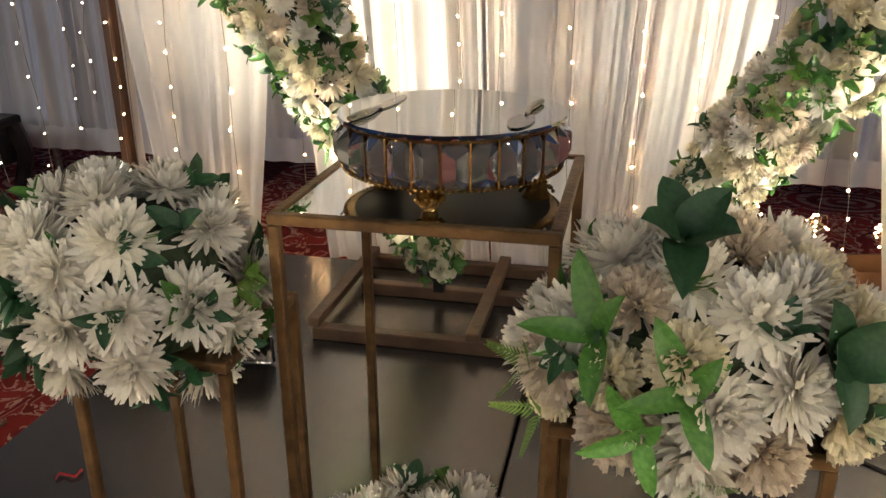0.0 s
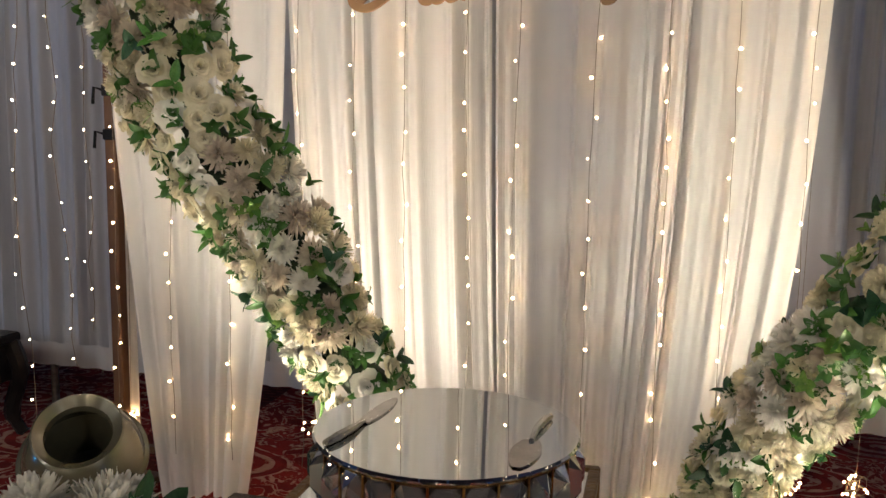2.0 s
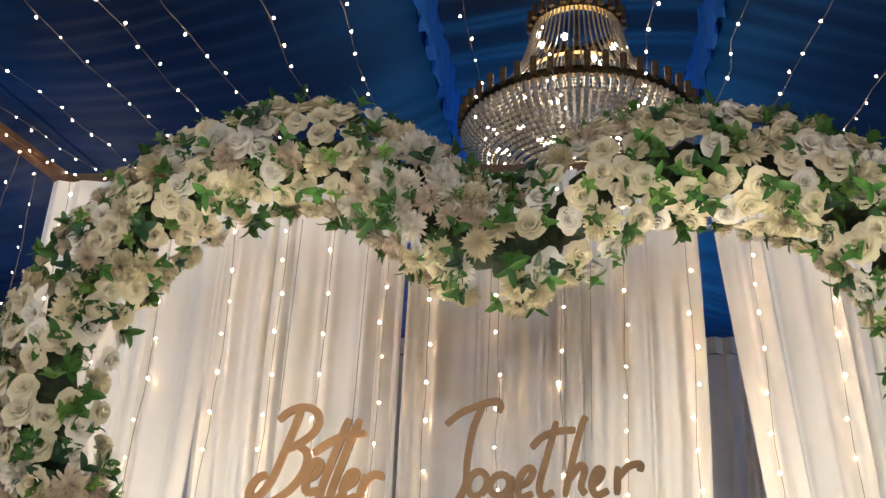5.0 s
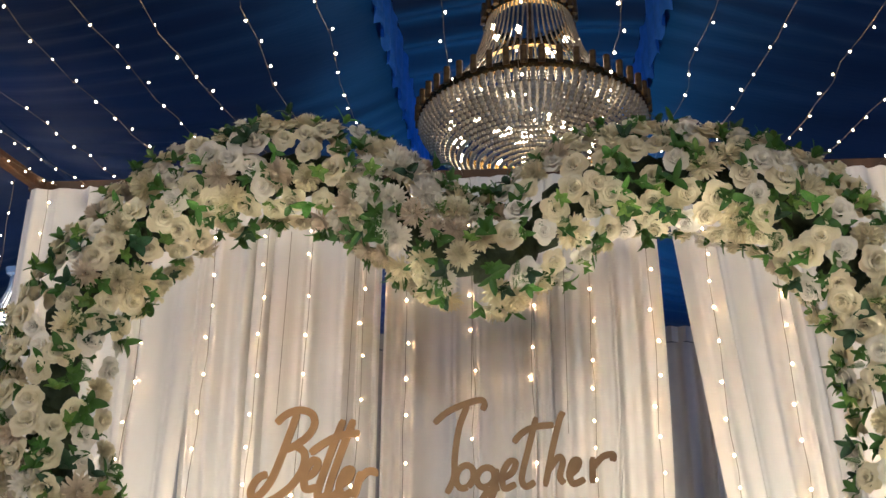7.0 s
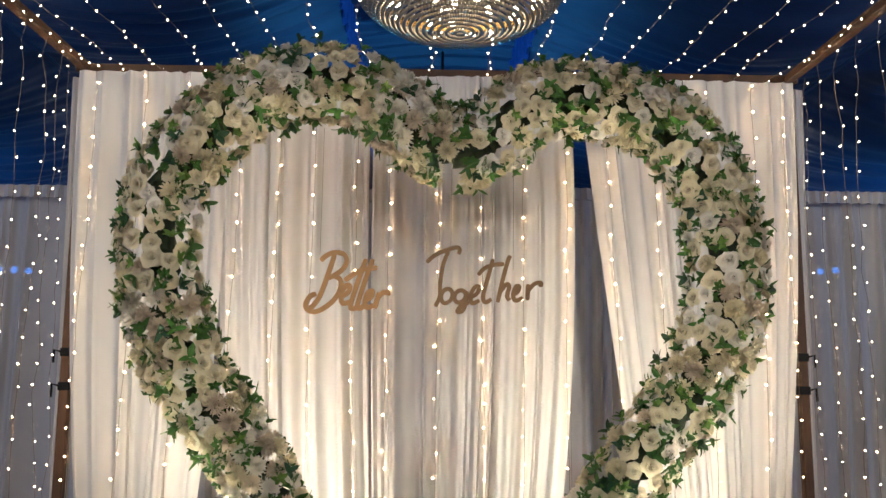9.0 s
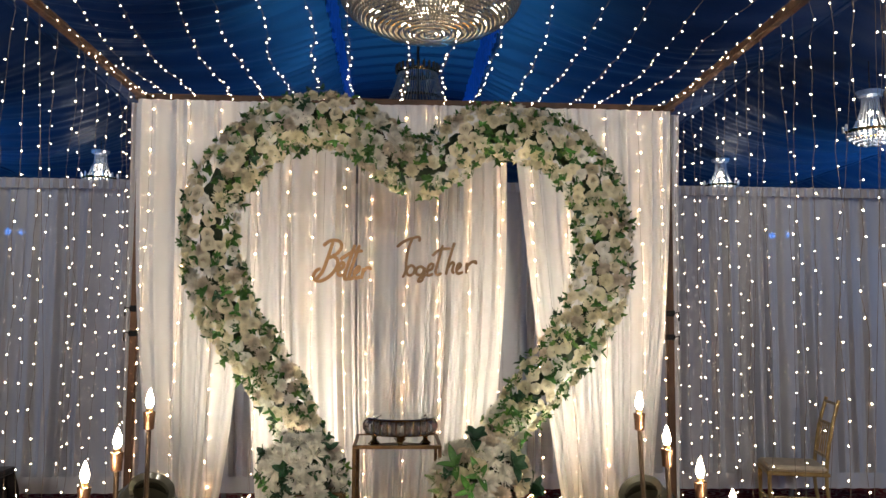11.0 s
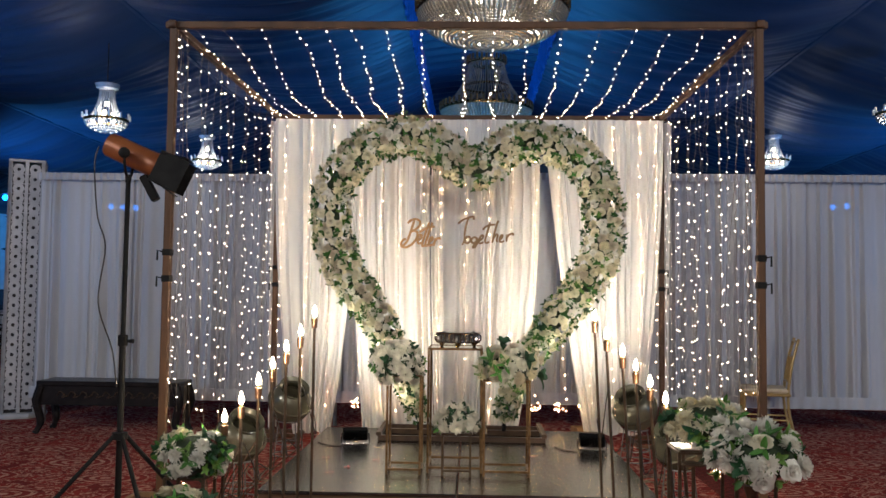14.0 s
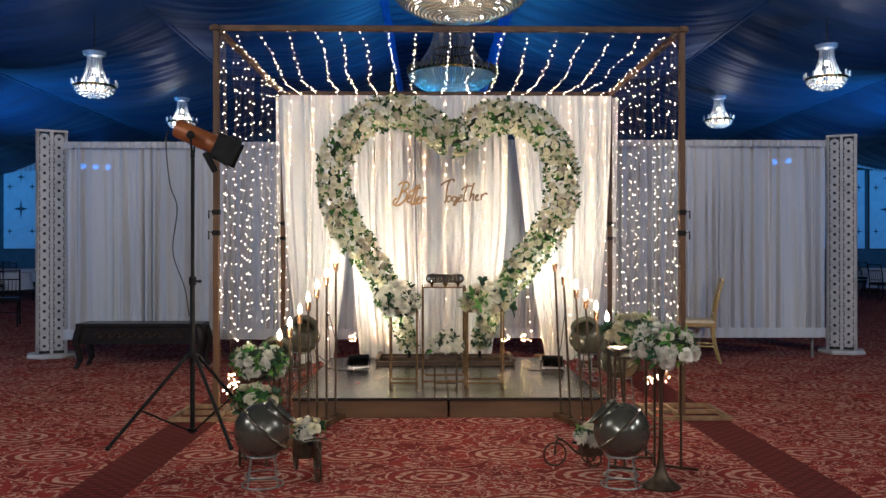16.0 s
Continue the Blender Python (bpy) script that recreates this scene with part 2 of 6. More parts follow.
def carpet_material():
    """Red hall carpet with cream scrolls in oval medallions and two darker key-pattern borders."""
    m = bpy.data.materials.new("red_patterned_carpet")
    m.use_nodes = True
    n, link = m.node_tree.nodes, m.node_tree.links.new
    b = n["Principled BSDF"]
    b.inputs["Roughness"].default_value, b.inputs["Specular IOR Level"].default_value = 0.95, 0.15

    def math_node(op, a, c=None):
        k = n.new("ShaderNodeMath")
        k.operation = op
        for i, val in enumerate((a, c)):
            if val is None:
                continue
            if isinstance(val, (int, float)):
                k.inputs[i].default_value = val
            else:
                link(val, k.inputs[i])
        return k.outputs[0]

    tc, sep = n.new("ShaderNodeTexCoord"), n.new("ShaderNodeSeparateXYZ")
    warp = n.new("ShaderNodeTexNoise")
    warp.inputs["Scale"].default_value, warp.inputs["Detail"].default_value = 3.0, 3
    link(tc.outputs["Object"], warp.inputs["Vector"])
    mixv = n.new("ShaderNodeVectorMath")
    mixv.operation = "MULTIPLY_ADD"
    link(warp.outputs["Color"], mixv.inputs[0])
    mixv.inputs[1].default_value = (0.10, 0.10, 0)
    link(tc.outputs["Object"], mixv.inputs[2])
    link(mixv.outputs[0], sep.inputs[0])
    x, y = sep.outputs["X"], sep.outputs["Y"]
    gy = math_node("MULTIPLY", math_node("ADD", y, 0.585), 1 / 0.53)
    row = math_node("ROUND", gy)
    fx = math_node("SUBTRACT", math_node("FRACT", math_node("ADD", math_node("MULTIPLY", math_node("SUBTRACT", x, 0.15), 1 / 0.97), math_node("ADD", math_node("MULTIPLY", row, 0.5), 0.5))), 0.5)
    fy = math_node("SUBTRACT", gy, row)
    dist = math_node("SQRT", math_node("ADD", math_node("POWER", math_node("ABSOLUTE", math_node("MULTIPLY", fx, 3.6)), 2), math_node("POWER", math_node("ABSOLUTE", math_node("MULTIPLY", fy, 2.9)), 2)))
    rings = math_node("SINE", math_node("MULTIPLY", dist, 19.0))
    scroll = n.new("ShaderNodeTexNoise")
    scroll.inputs["Scale"].default_value, scroll.inputs["Detail"].default_value = 6.5, 2.5
    scroll.inputs["Distortion"].default_value = 2.2
    link(tc.outputs["Object"], scroll.inputs["Vector"])
    s = math_node("ABSOLUTE", math_node("SUBTRACT", scroll.outputs[0], 0.5))
    lines = math_node("MULTIPLY", math_node("LESS_THAN", s, 0.034), math_node("GREATER_THAN", dist, 1.0))
    ringmask = math_node("MULTIPLY", math_node("GREATER_THAN", rings, 0.1), math_node("LESS_THAN", dist, 1.05))
    centre = math_node("LESS_THAN", dist, 0.16)
    tufts = n.new("ShaderNodeTexNoise")
    tufts.inputs["Scale"].default_value, tufts.inputs["Detail"].default_value = 26, 3
    link(tc.outputs["Object"], tufts.inputs["Vector"])
    broken = math_node("GREATER_THAN", tufts.outputs[0], 0.42)
    pattern = math_node("MULTIPLY", math_node("MAXIMUM", math_node("MAXIMUM", lines, ringmask), centre), broken)
    sx = n.new("ShaderNodeSeparateXYZ")
    link(tc.outputs["Object"], sx.inputs[0])
    ox, oy = sx.outputs["X"], sx.outputs["Y"]

    def band(c, w):
        return math_node("LESS_THAN", math_node("ABSOLUTE", math_node("SUBTRACT", ox, c)), w)
    border = math_node("MAXIMUM", band(-2.19, 0.17), band(1.72, 0.17))
    bricks = n.new("ShaderNodeTexBrick")
    bricks.inputs["Scale"].default_value = 5.5
    bricks.inputs["Mortar Size"].default_value = 0.10
    bricks.inputs["Color1"].default_value = bricks.inputs["Color2"].default_value = (0, 0, 0, 1)
    bricks.inputs["Mortar"].default_value = (1, 1, 1, 1)
    link(tc.outputs["Object"], bricks.inputs["Vector"])
    red, mix1, mix2, mix3 = n.new("ShaderNodeValToRGB"), n.new("ShaderNodeMix"), n.new("ShaderNodeMix"), n.new("ShaderNodeMix")
    red.color_ramp.elements[0].color, red.color_ramp.elements[1].color = (0.250, 0.027, 0.023, 1), (0.130, 0.014, 0.014, 1)
    red.color_ramp.elements[0].position, red.color_ramp.elements[1].position = 0.35, 0.7
    link(scroll.outputs[0], red.inputs[0])
    for k in (mix1, mix2, mix3):
        k.data_type = "RGBA"
    link(math_node("MULTIPLY", pattern, math_node("MULTIPLY", tufts.outputs[0], 1.25)), mix1.inputs[0])
    link(red.outputs[0], mix1.inputs[6])
    mix1.inputs[7].default_value = (0.55, 0.34, 0.26, 1)
    link(math_node("MULTIPLY", bricks.outputs["Color"], 0.8), mix3.inputs[0])
    mix3.inputs[6].default_value = (0.20, 0.036, 0.030, 1)
    mix3.inputs[7].default_value = (0.055, 0.009, 0.009, 1)
    link(border, mix2.inputs[0])
    link(mix1.outputs[2], mix2.inputs[6])
    link(mix3.outputs[2], mix2.inputs[7])
    link(mix2.outputs[2], b.inputs["Base Color"])
    pile, bp = n.new("ShaderNodeTexNoise"), n.new("ShaderNodeBump")
    pile.inputs["Scale"].default_value = 180
    link(tc.outputs["Object"], pile.inputs["Vector"])
    bp.inputs["Strength"].default_value, bp.inputs["Distance"].default_value = 0.5, 0.006
    link(pile.outputs[0], bp.inputs["Height"])
    link(bp.outputs[0], b.inputs["Normal"])
    return m


CARPET = carpet_material()

# ---- mesh tools ----
class Shape:
    """Vertices and faces of one mesh."""

    def __init__(self):
        self.v, self.f = [], []

    def add(self, verts, faces, m=None):
        k = len(self.v)
        self.v += [tuple(m @ Vector(p)) for p in verts] if m else [tuple(p) for p in verts]
        self.f += [tuple(i + k for i in face) for face in faces]
        return self

    def box(self, x0, x1, y0, y1, z0, z1, c=0.0, m=None):
        """A box with its upright and flat edges cut off by c."""
        if c <= 0:
            v = [(x, y, z) for z in (z0, z1) for x, y in ((x0, y0), (x1, y0), (x1, y1), (x0, y1))]
            f = [(3, 2, 1, 0), (4, 5, 6, 7), (0, 1, 5, 4), (1, 2, 6, 5), (2, 3, 7, 6), (3, 0, 4, 7)]
            return self.add(v, f, m)
        v, f = [], []
        for z, inset in ((z0, c), (z0 + c, 0), (z1 - c, 0), (z1, c)):
            a0, a1, b0, b1 = x0 + inset, x1 - inset, y0 + inset, y1 - inset
            v += [(a0 + c, b0, z), (a1 - c, b0, z), (a1, b0 + c, z), (a1, b1 - c, z), (a1 - c, b1, z), (a0 + c, b1, z), (a0, b1 - c, z), (a0, b0 + c, z)]
        for r in range(3):
            for i in range(8):
                j = (i + 1) % 8
                f.append((r * 8 + i, r * 8 + j, r * 8 + 8 + j, r * 8 + 8 + i))
        f += [tuple(range(7, -1, -1)), tuple(range(24, 32))]
        return self.add(v, f, m)

    def bar(self, a, b, w, d=None, c=0.003):
        """A straight square bar from a to b."""
        a, b = Vector(a), Vector(b)
        d = d or w
        axis = b - a
        up = Vector((0, 0, 1)) if abs(axis.normalized().z) < 0.9 else Vector((0, 1, 0))
        z = axis.normalized()
        x = up.cross(z).normalized()
        y = z.cross(x)
        m = Matrix((x, y, z)).transposed().to_4x4()
        m.translation = a
        return self.box(-w / 2, w / 2, -d / 2, d / 2, 0, axis.length, c, m)

    def tube(self, pts, r, seg=8, closed=False):
        """A round tube along points; r is one radius or one for each."""
        pts = [Vector(p) for p in pts]
        n = len(pts)
        rs = r if isinstance(r, (list, tuple)) else [r] * n
        v, f, x = [], [], None
        for i, p in enumerate(pts):
            t = (pts[(i + 1) % n] - pts[i - 1]) if closed else (pts[min(i + 1, n - 1)] - pts[max(i - 1, 0)])
            t = t.normalized() if t.length > 1e-9 else Vector((0, 0, 1))
            if x is None:
                x = t.orthogonal().normalized()
            x = (x - t * x.dot(t))
            x = x.normalized() if x.length > 1e-6 else t.orthogonal().normalized()
            y = t.cross(x)
            for k in range(seg):
                a = 2 * math.pi * k / seg
                v.append(p + (x * math.cos(a) + y * math.sin(a)) * rs[i])
        for i in range(n if closed else n - 1):
            for k in range(seg):
                k2, j = (k + 1) % seg, (i + 1) % n
                f.append((i * seg + k, i * seg + k2, j * seg + k2, j * seg + k))
        if not closed:
            f += [tuple(range(seg - 1, -1, -1)), tuple(range((n - 1) * seg, n * seg))]
        return self.add(v, f)

    def lathe(self, prof, seg=32, m=None, cap=True):
        """A turned form; prof: (radius, height) from the bottom up."""
        v = [(r * math.cos(2 * math.pi * k / seg), r * math.sin(2 * math.pi * k / seg), z) for r, z in prof for k in range(seg)]
        f = [(i * seg + k, i * seg + (k + 1) % seg, (i + 1) * seg + (k + 1) % seg, (i + 1) * seg + k) for i in range(len(prof) - 1) for k in range(seg)]
        if cap:
            f += [tuple(range(seg - 1, -1, -1)), tuple(range((len(prof) - 1) * seg, len(prof) * seg))]
        return self.add(v, f, m)

    def ball(self, p, r, seg=6, rings=4, tall=1.0):
        p = Vector(p)
        v = [p + Vector((0, 0, -r * tall))]
        for i in range(1, rings):
            a = math.pi * i / rings
            v += [p + Vector((r * math.sin(a) * math.cos(2 * math.pi * k / seg), r * math.sin(a) * math.sin(2 * math.pi * k / seg), -r * tall * math.cos(a))) for k in range(seg)]
        v.append(p + Vector((0, 0, r * tall)))
        f = [(0, 1 + (k + 1) % seg, 1 + k) for k in range(seg)]
        for i in range(rings - 2):
            f += [(1 + i * seg + k, 1 + i * seg + (k + 1) % seg, 1 + (i + 1) * seg + (k + 1) % seg, 1 + (i + 1) * seg + k) for k in range(seg)]
        last = len(v) - 1
        f += [(last, last - seg + k, last - seg + (k + 1) % seg) for k in range(seg)]
        return self.add(v, f)

    def grid(self, nu, nv, fn):
        """A sheet: fn(u, v) for u, v from 0 to 1."""
        v = [fn(i / nu, j / nv) for j in range(nv + 1) for i in range(nu + 1)]
        f = [(j * (nu + 1) + i, j * (nu + 1) + i + 1, (j + 1) * (nu + 1) + i + 1, (j + 1) * (nu + 1) + i) for j in range(nv) for i in range(nu)]
        return self.add(v, f)

    def mesh(self, name, material, smooth=True):
        me = bpy.data.meshes.new(name)
        me.from_pydata(self.v, [], self.f)
        me.materials.append(material)
        me.update()
        me.shade_smooth() if smooth else me.shade_flat()
        if smooth:
            me.set_sharp_from_angle(angle=radians(42))
        return me


def part(name, shape, material, parent, label="", smooth=True, m=None):
    """One mesh object under a thing or a part."""
    data = shape if isinstance(shape, bpy.types.Mesh) else shape.mesh(name, material, smooth)
    ob = new(name, data)
    ob.parent = parent
    if m:
        ob.matrix_local = m
    if label:
        ob["label"] = label
    return ob


def thing(name, at, label, category, group="", kind="", rz=0):
    return tagged(place(new(name), pose(*at, 0, 0, rz)), label, category, group, kind)


def place(ob, m):
    ob.matrix_world = m
    return ob


def setting(name, shape, material, label, category, smooth=False):
    return tagged(new(name, shape.mesh(name, material, smooth)), label, category, "", "structure")


def smooth_line(pts, n=6):
    """Points along a soft curve through pts."""
    pts = [Vector(p) for p in pts]
    out = []
    for i in range(len(pts) - 1):
        a, b, c, d = pts[max(i - 1, 0)], pts[i], pts[i + 1], pts[min(i + 2, len(pts) - 1)]
        for k in range(n):
            t = k / n
            out.append(0.5 * (2 * b + (c - a) * t + (2 * a - 5 * b + 4 * c - d) * t * t + (3 * b - a - 3 * c + d) * t ** 3))
    return out + [pts[-1]]


# ---- hall ----
HALL = (-20.0, 20.0, -14.0, 28.0)
floor = Shape().box(HALL[0] - 0.2, HALL[1] + 0.2, HALL[2] - 0.2, HALL[3] + 0.2, -0.2, 0)
setting("floor", floor, CARPET, "red hall carpet with cream medallions and darker borders", "carpet")
for name, b in (("wall_north", (-20.2, 20.2, 28, 28.2)), ("wall_south", (-20.2, 20.2, -14.2, -14)), ("wall_west", (-20.2, -20, -14, 28)), ("wall_east", (20, 20.2, -14, 28))):
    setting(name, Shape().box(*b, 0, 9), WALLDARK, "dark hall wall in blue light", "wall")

SEAMS = ((-20.0, 4.7), (-15.5, 5.2), (-11.2, 5.75), (-6.4, 6.5), (-1.55, 7.15), (1.55, 7.15), (6.6, 6.5), (11.4, 5.75), (15.7, 5.2), (20.0, 4.7))


def drape(x, y, u, sag, seed):
    fine = max(0.0, noise.noise((x * 0.35, y * 0.45, seed + 5)) + 0.25)
    pleat = 0.045 * fine * math.sin(y * 19 + 7 * noise.noise((x * 0.30, y * 0.35, seed))) + 0.030 * math.sin(y * 6.1 + x * 0.8 + 6 * noise.noise((x * 0.15, y * 0.2, seed + 3)))
    billow = 0.11 * math.sin(y * 1.25 + seed * 1.7 + 0.25 * x) + 0.16 * noise.noise((x * 0.25, y * 0.33, seed))
    edge = math.sin(math.pi * u)
    return -sag * 4 * u * (1 - u) + pleat * (0.25 + 0.75 * edge) + billow * edge


ceiling = Shape()
for i, ((x0, z0), (x1, z1)) in enumerate(zip(SEAMS, SEAMS[1:])):
    if i == 4:
        continue
    sag = 0.42
    ceiling.grid(12, 620, lambda u, v: (x0 + (x1 - x0) * u, -14 + 42 * v, z0 + (z1 - z0) * u + drape(x0 + (x1 - x0) * u, -14 + 42 * v, u, sag, i)))
# the raised middle bay and its upright sides
ceiling.grid(10, 420, lambda u, v: (-1.55 + 3.1 * u, -14 + 42 * v, 7.9 + 0.12 * math.sin(math.pi * u) + 0.06 * math.sin(v * 42 * 9 + 3 * u)))
setting("ceiling", ceiling, CEILING, "navy blue draped fabric ceiling in long pleated swags", "ceiling", True)
for s in (-1, 1):
    # bright cloth colour here stands in for blue light on the bay's sides
    side = Shape().grid(4, 700, lambda u, v: (s * (1.55 + 0.03 * math.sin(v * 42 * 12)), -14 + 42 * v, 7.1 + 0.85 * u))
    setting("trim_%d" % (20 if s < 0 else 21), side, BLUELIT, "pleated side of the raised ceiling bay, coloured bright as lit in blue", "trim", True)
    trim = Shape().grid(1, 700, lambda u, v: (s * (1.53 + 0.04 * math.sin(v * 42 * 14)), -14 + 42 * v, 7.16 - 0.20 * u * (1 + 0.25 * math.sin(v * 42 * 23))))
    setting("trim_%d" % (1 if s < 0 else 2), trim, BLUELIT, "gathered blue fabric fringe along the ceiling bay, coloured bright as lit", "trim", True)
for k, (x, z) in enumerate(SEAMS):
    if abs(x) in (1.55, 20.0):
        continue
    seam = Shape().bar((x, -14, z + 0.02), (x, 28, z + 0.02), 0.12, 0.10, 0.02)
    setting("trim_%d" % (k + 3), seam, CEILING, "dark blue fabric-wrapped ceiling rib", "trim")


def wall_panel(x, y, w, h, z, face):
    """A pale wall panel with star and drop cut-outs on the far wall."""
    p = thing("wall_panel", (x, y, z), "pale ornate wall panel with dark star cut-outs in blue light", "wall panel", "far wall panels", rz=face)
    part("board", Shape().box(-w / 2, w / 2, -0.05, 0, 0, h, 0.01), WALL, p, "", False)
    for cx, cz, r in ((0, 0.50, 0.42), (-0.32 * w, 0.78, 0.2), (0.32 * w, 0.78, 0.2), (0, 0.9, 0.24), (-0.32 * w, 0.22, 0.2), (0.32 * w, 0.22, 0.2)):
        star = [(cx + r * (1 if k % 2 == 0 else 0.22) * math.cos(math.pi * k / 4) * 0.7, -0.056, cz * h + r * (1 if k % 2 == 0 else 0.22) * math.sin(math.pi * k / 4)) for k in range(8)]
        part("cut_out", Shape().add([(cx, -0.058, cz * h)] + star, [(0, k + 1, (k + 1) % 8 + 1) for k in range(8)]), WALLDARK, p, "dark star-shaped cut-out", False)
    part("sign_band", Shape().box(-0.36 * w, 0.36 * w, -0.07, -0.052, 1.01 * h, 1.07 * h), BLACK, p)
    return p


for x in (-18.6, -16.9, -15.2, 15.0, 16.6, 18.2):
    wall_panel(x, 27.95, 1.4, 3.2, 1.4, 0)
for x in (-17.6, 17.4):
    c = thing("gathered_valance", (x, 27.7, 4.6), "blue-lit gathered white valance under the ceiling", "valance", "valances")
    part("cloth", Shape().grid(120, 6, lambda u, v: (-3 + 6 * u, 0.06 * math.sin(u * 190), 0.9 * v - 0.1 * math.sin(u * 12))), WALL, c)

# ---- stage platform ----
PX, PY, PZ = (-1.48, -0.257, 0.965), (0.53, 3.0), 0.157
for x0, x1 in zip(PX, PX[1:]):
    s = thing("stage_platform", ((x0 + x1) / 2, 0, 0), "low stage platform with a dark worn deck and brown skirting", "stage", "stage platforms")
    h = (x1 - x0) / 2 - 0.004
    part("deck", Shape().box(-h, h, PY[0] - 0.012, PY[1], PZ - 0.022, PZ, 0.004), DECK, s, "dark glossy scuffed deck board", False)
    part("front_skirting", Shape().box(-h + 0.006, h - 0.006, PY[0], PY[0] + 0.03, 0, PZ - 0.022, 0.003), SKIRT, s, "brown timber skirting", False)
    for side in (-1, 1):
        part("side_skirting", Shape().box(side * (h - 0.018) - 0.012, side * (h - 0.018) + 0.012, PY[0] + 0.03, PY[1], 0, PZ - 0.022, 0.003), SKIRT, s, "", False)
    part("rail", Shape().bar((-h + 0.05, PY[0] + 0.02, PZ - 0.035), (h - 0.05, PY[0] + 0.02, PZ - 0.035), 0.012, 0.06), TIMBER, s, "", False)

# ---- canopy frame ----
CFL, CFR, CBL, CBR, CZ = (-2.04, 0.44), (1.545, 0.44), (-2.0, 3.1), (1.555, 3.1), 2.99
canopy = thing("wooden_canopy", (0, 0, 0), "tall open canopy frame of brown stained timber posts and beams", "canopy frame")
for x, y in (CFL, CFR, CBL, CBR):
    part("post", Shape().bar((x, y, 0.0), (x, y, CZ), 0.045, 0.045, 0.004), TIMBER, canopy)
    s = -1 if x < 0 else 1
    for z in (1.60, 1.44):
        br = Shape().tube([(x + s * 0.02, y - 0.02, z), (x + s * 0.05, y - 0.035, z + 0.01), (x + s * 0.045, y - 0.05, z - 0.05)], 0.006, 6).box(x - 0.027, x + 0.027, y - 0.028, y + 0.028, z - 0.02, z + 0.02, 0.003)
        part("bracket", br, BLACK, canopy, "dark metal clamp with a wing screw")
for a, b in ((CFL, CFR), (CBL, CBR), (CFL, CBL), (CFR, CBR)):
    d = (Vector(b) - Vector(a)).normalized() * 0.05
    part("beam", Shape().bar((a[0] - d.x, a[1] - d.y, CZ + 0.022), (b[0] + d.x, b[1] + d.y, CZ + 0.022), 0.045, 0.042, 0.004), TIMBER, canopy)
for (x, y), w in ((CFL, 1), (CFR, -1), (CBL, 1), (CBR, -1)):
    s = -1 if x < 0 else 1
    x0, x1 = (x - 0.36, x + 0.22) if s < 0 else (x - 0.24, x + 0.38)
    y0, y1 = y - 0.04, y + 0.50
    base = thing("base_frame", (0, 0, 0), "flat timber base frame with crossbars lying on the carpet", "base frame", "canopy bases")
    for a, b in (((x0, y0), (x1, y0)), ((x0, y1), (x1, y1)), ((x0, (y0 + y1) / 2), (x1, (y0 + y1) / 2))):
        part("bar", Shape().bar((*a, 0.018), (*b, 0.018), 0.034, 0.034), PALEWOOD if y < 2 else TIMBER, base, "", False)
    for xx in (x0 + 0.022, x1 - 0.022, x):
        part("cross_bar", Shape().bar((xx, y0 + 0.02, 0.020), (xx, y1 - 0.02, 0.020), 0.032, 0.032), PALEWOOD if y < 2 else TIMBER, base, "", False)

# ---- backdrop curtains ----
def curtain(name, label, top, bottom, mid=None, y=3.05, z=(0.12, 2.985), folds=9, depth=0.022, seed=1, material=CURTAIN, group="backdrop curtains", gather=1.0, rows=34):
    """A hanging cloth: top, mid and bottom give its left and right edges."""
    mid = mid or ((top[0] + bottom[0]) / 2, (top[1] + bottom[1]) / 2)
    r = random.Random(seed)
    ph, amp = [r.uniform(0, 6.28) for _ in range(4)], [r.uniform(0.6, 1.2) for _ in range(4)]

    def at(u, v):
        w = 1 - v
        q = ((1 - w) * (1 - 2 * w), 4 * w * (1 - w), w * (2 * w - 1))
        x0 = q[0] * top[0] + q[1] * mid[0] + q[2] * bottom[0]
        x1 = q[0] * top[1] + q[1] * mid[1] + q[2] * bottom[1]
        k = u + 0.030 * math.sin(u * 9 + ph[0]) + 0.018 * math.sin(u * 23 + ph[1]) + 0.010 * noise.noise((u * 6, v * 1.5, seed))
        a = 2 * math.pi * folds * k
        f = amp[0] * math.sin(a + ph[0]) + 0.38 * amp[1] * math.sin(1.73 * a + ph[1] + 1.2 * v) + 0.22 * amp[2] * math.sin(2.9 * a + ph[2])
        f = f * (0.55 + 0.75 * abs(math.sin(u * 7 + ph[2])))
        drift = 0.02 * noise.noise((u * 3, v * 2.2, seed + 9))
        lo = z[0] + 0.015 * math.sin(u * 17 + ph[3])
        return (x0 + (x1 - x0) * u + 0.006 * math.cos(a * 0.9), y + depth * (0.45 + 0.55 * w * gather) * f + drift, lo + (z[1] - lo) * v)
    c = tagged(new(name, Shape().grid(int(folds * 22), rows, at).mesh(name, material)), label, "curtain", group)
    return c


curtain("backdrop_curtain", "white voile curtain panel, gathered in and tied low, in warm light", (-2.02, -1.29), (-1.80, -1.46), (-1.97, -1.30), folds=8, seed=3, z=(0.10, 2.985))
curtain("backdrop_curtain", "white voile backdrop curtain in narrow folds with fairy lights", (-1.30, -0.567), (-1.16, -0.50), (-1.27, -0.560), y=3.06, folds=8, seed=5)
curtain("backdrop_curtain", "wide white voile backdrop curtain with soft vertical folds", (-0.555, 0.425), (-0.50, 0.25), (-0.55, 0.42), y=3.045, folds=11, seed=8)
curtain("backdrop_curtain", "white voile curtain panel swept aside towards the post", (0.46, 1.56), (0.84, 1.36), (0.62, 1.50), y=3.05, folds=11, seed=11, z=(0.13, 2.985))
curtain("backdrop_curtain", "narrow outer strip of white voile beside the post", (1.56, 1.66), (1.54, 1.62), None, y=3.16, folds=2, seed=12)
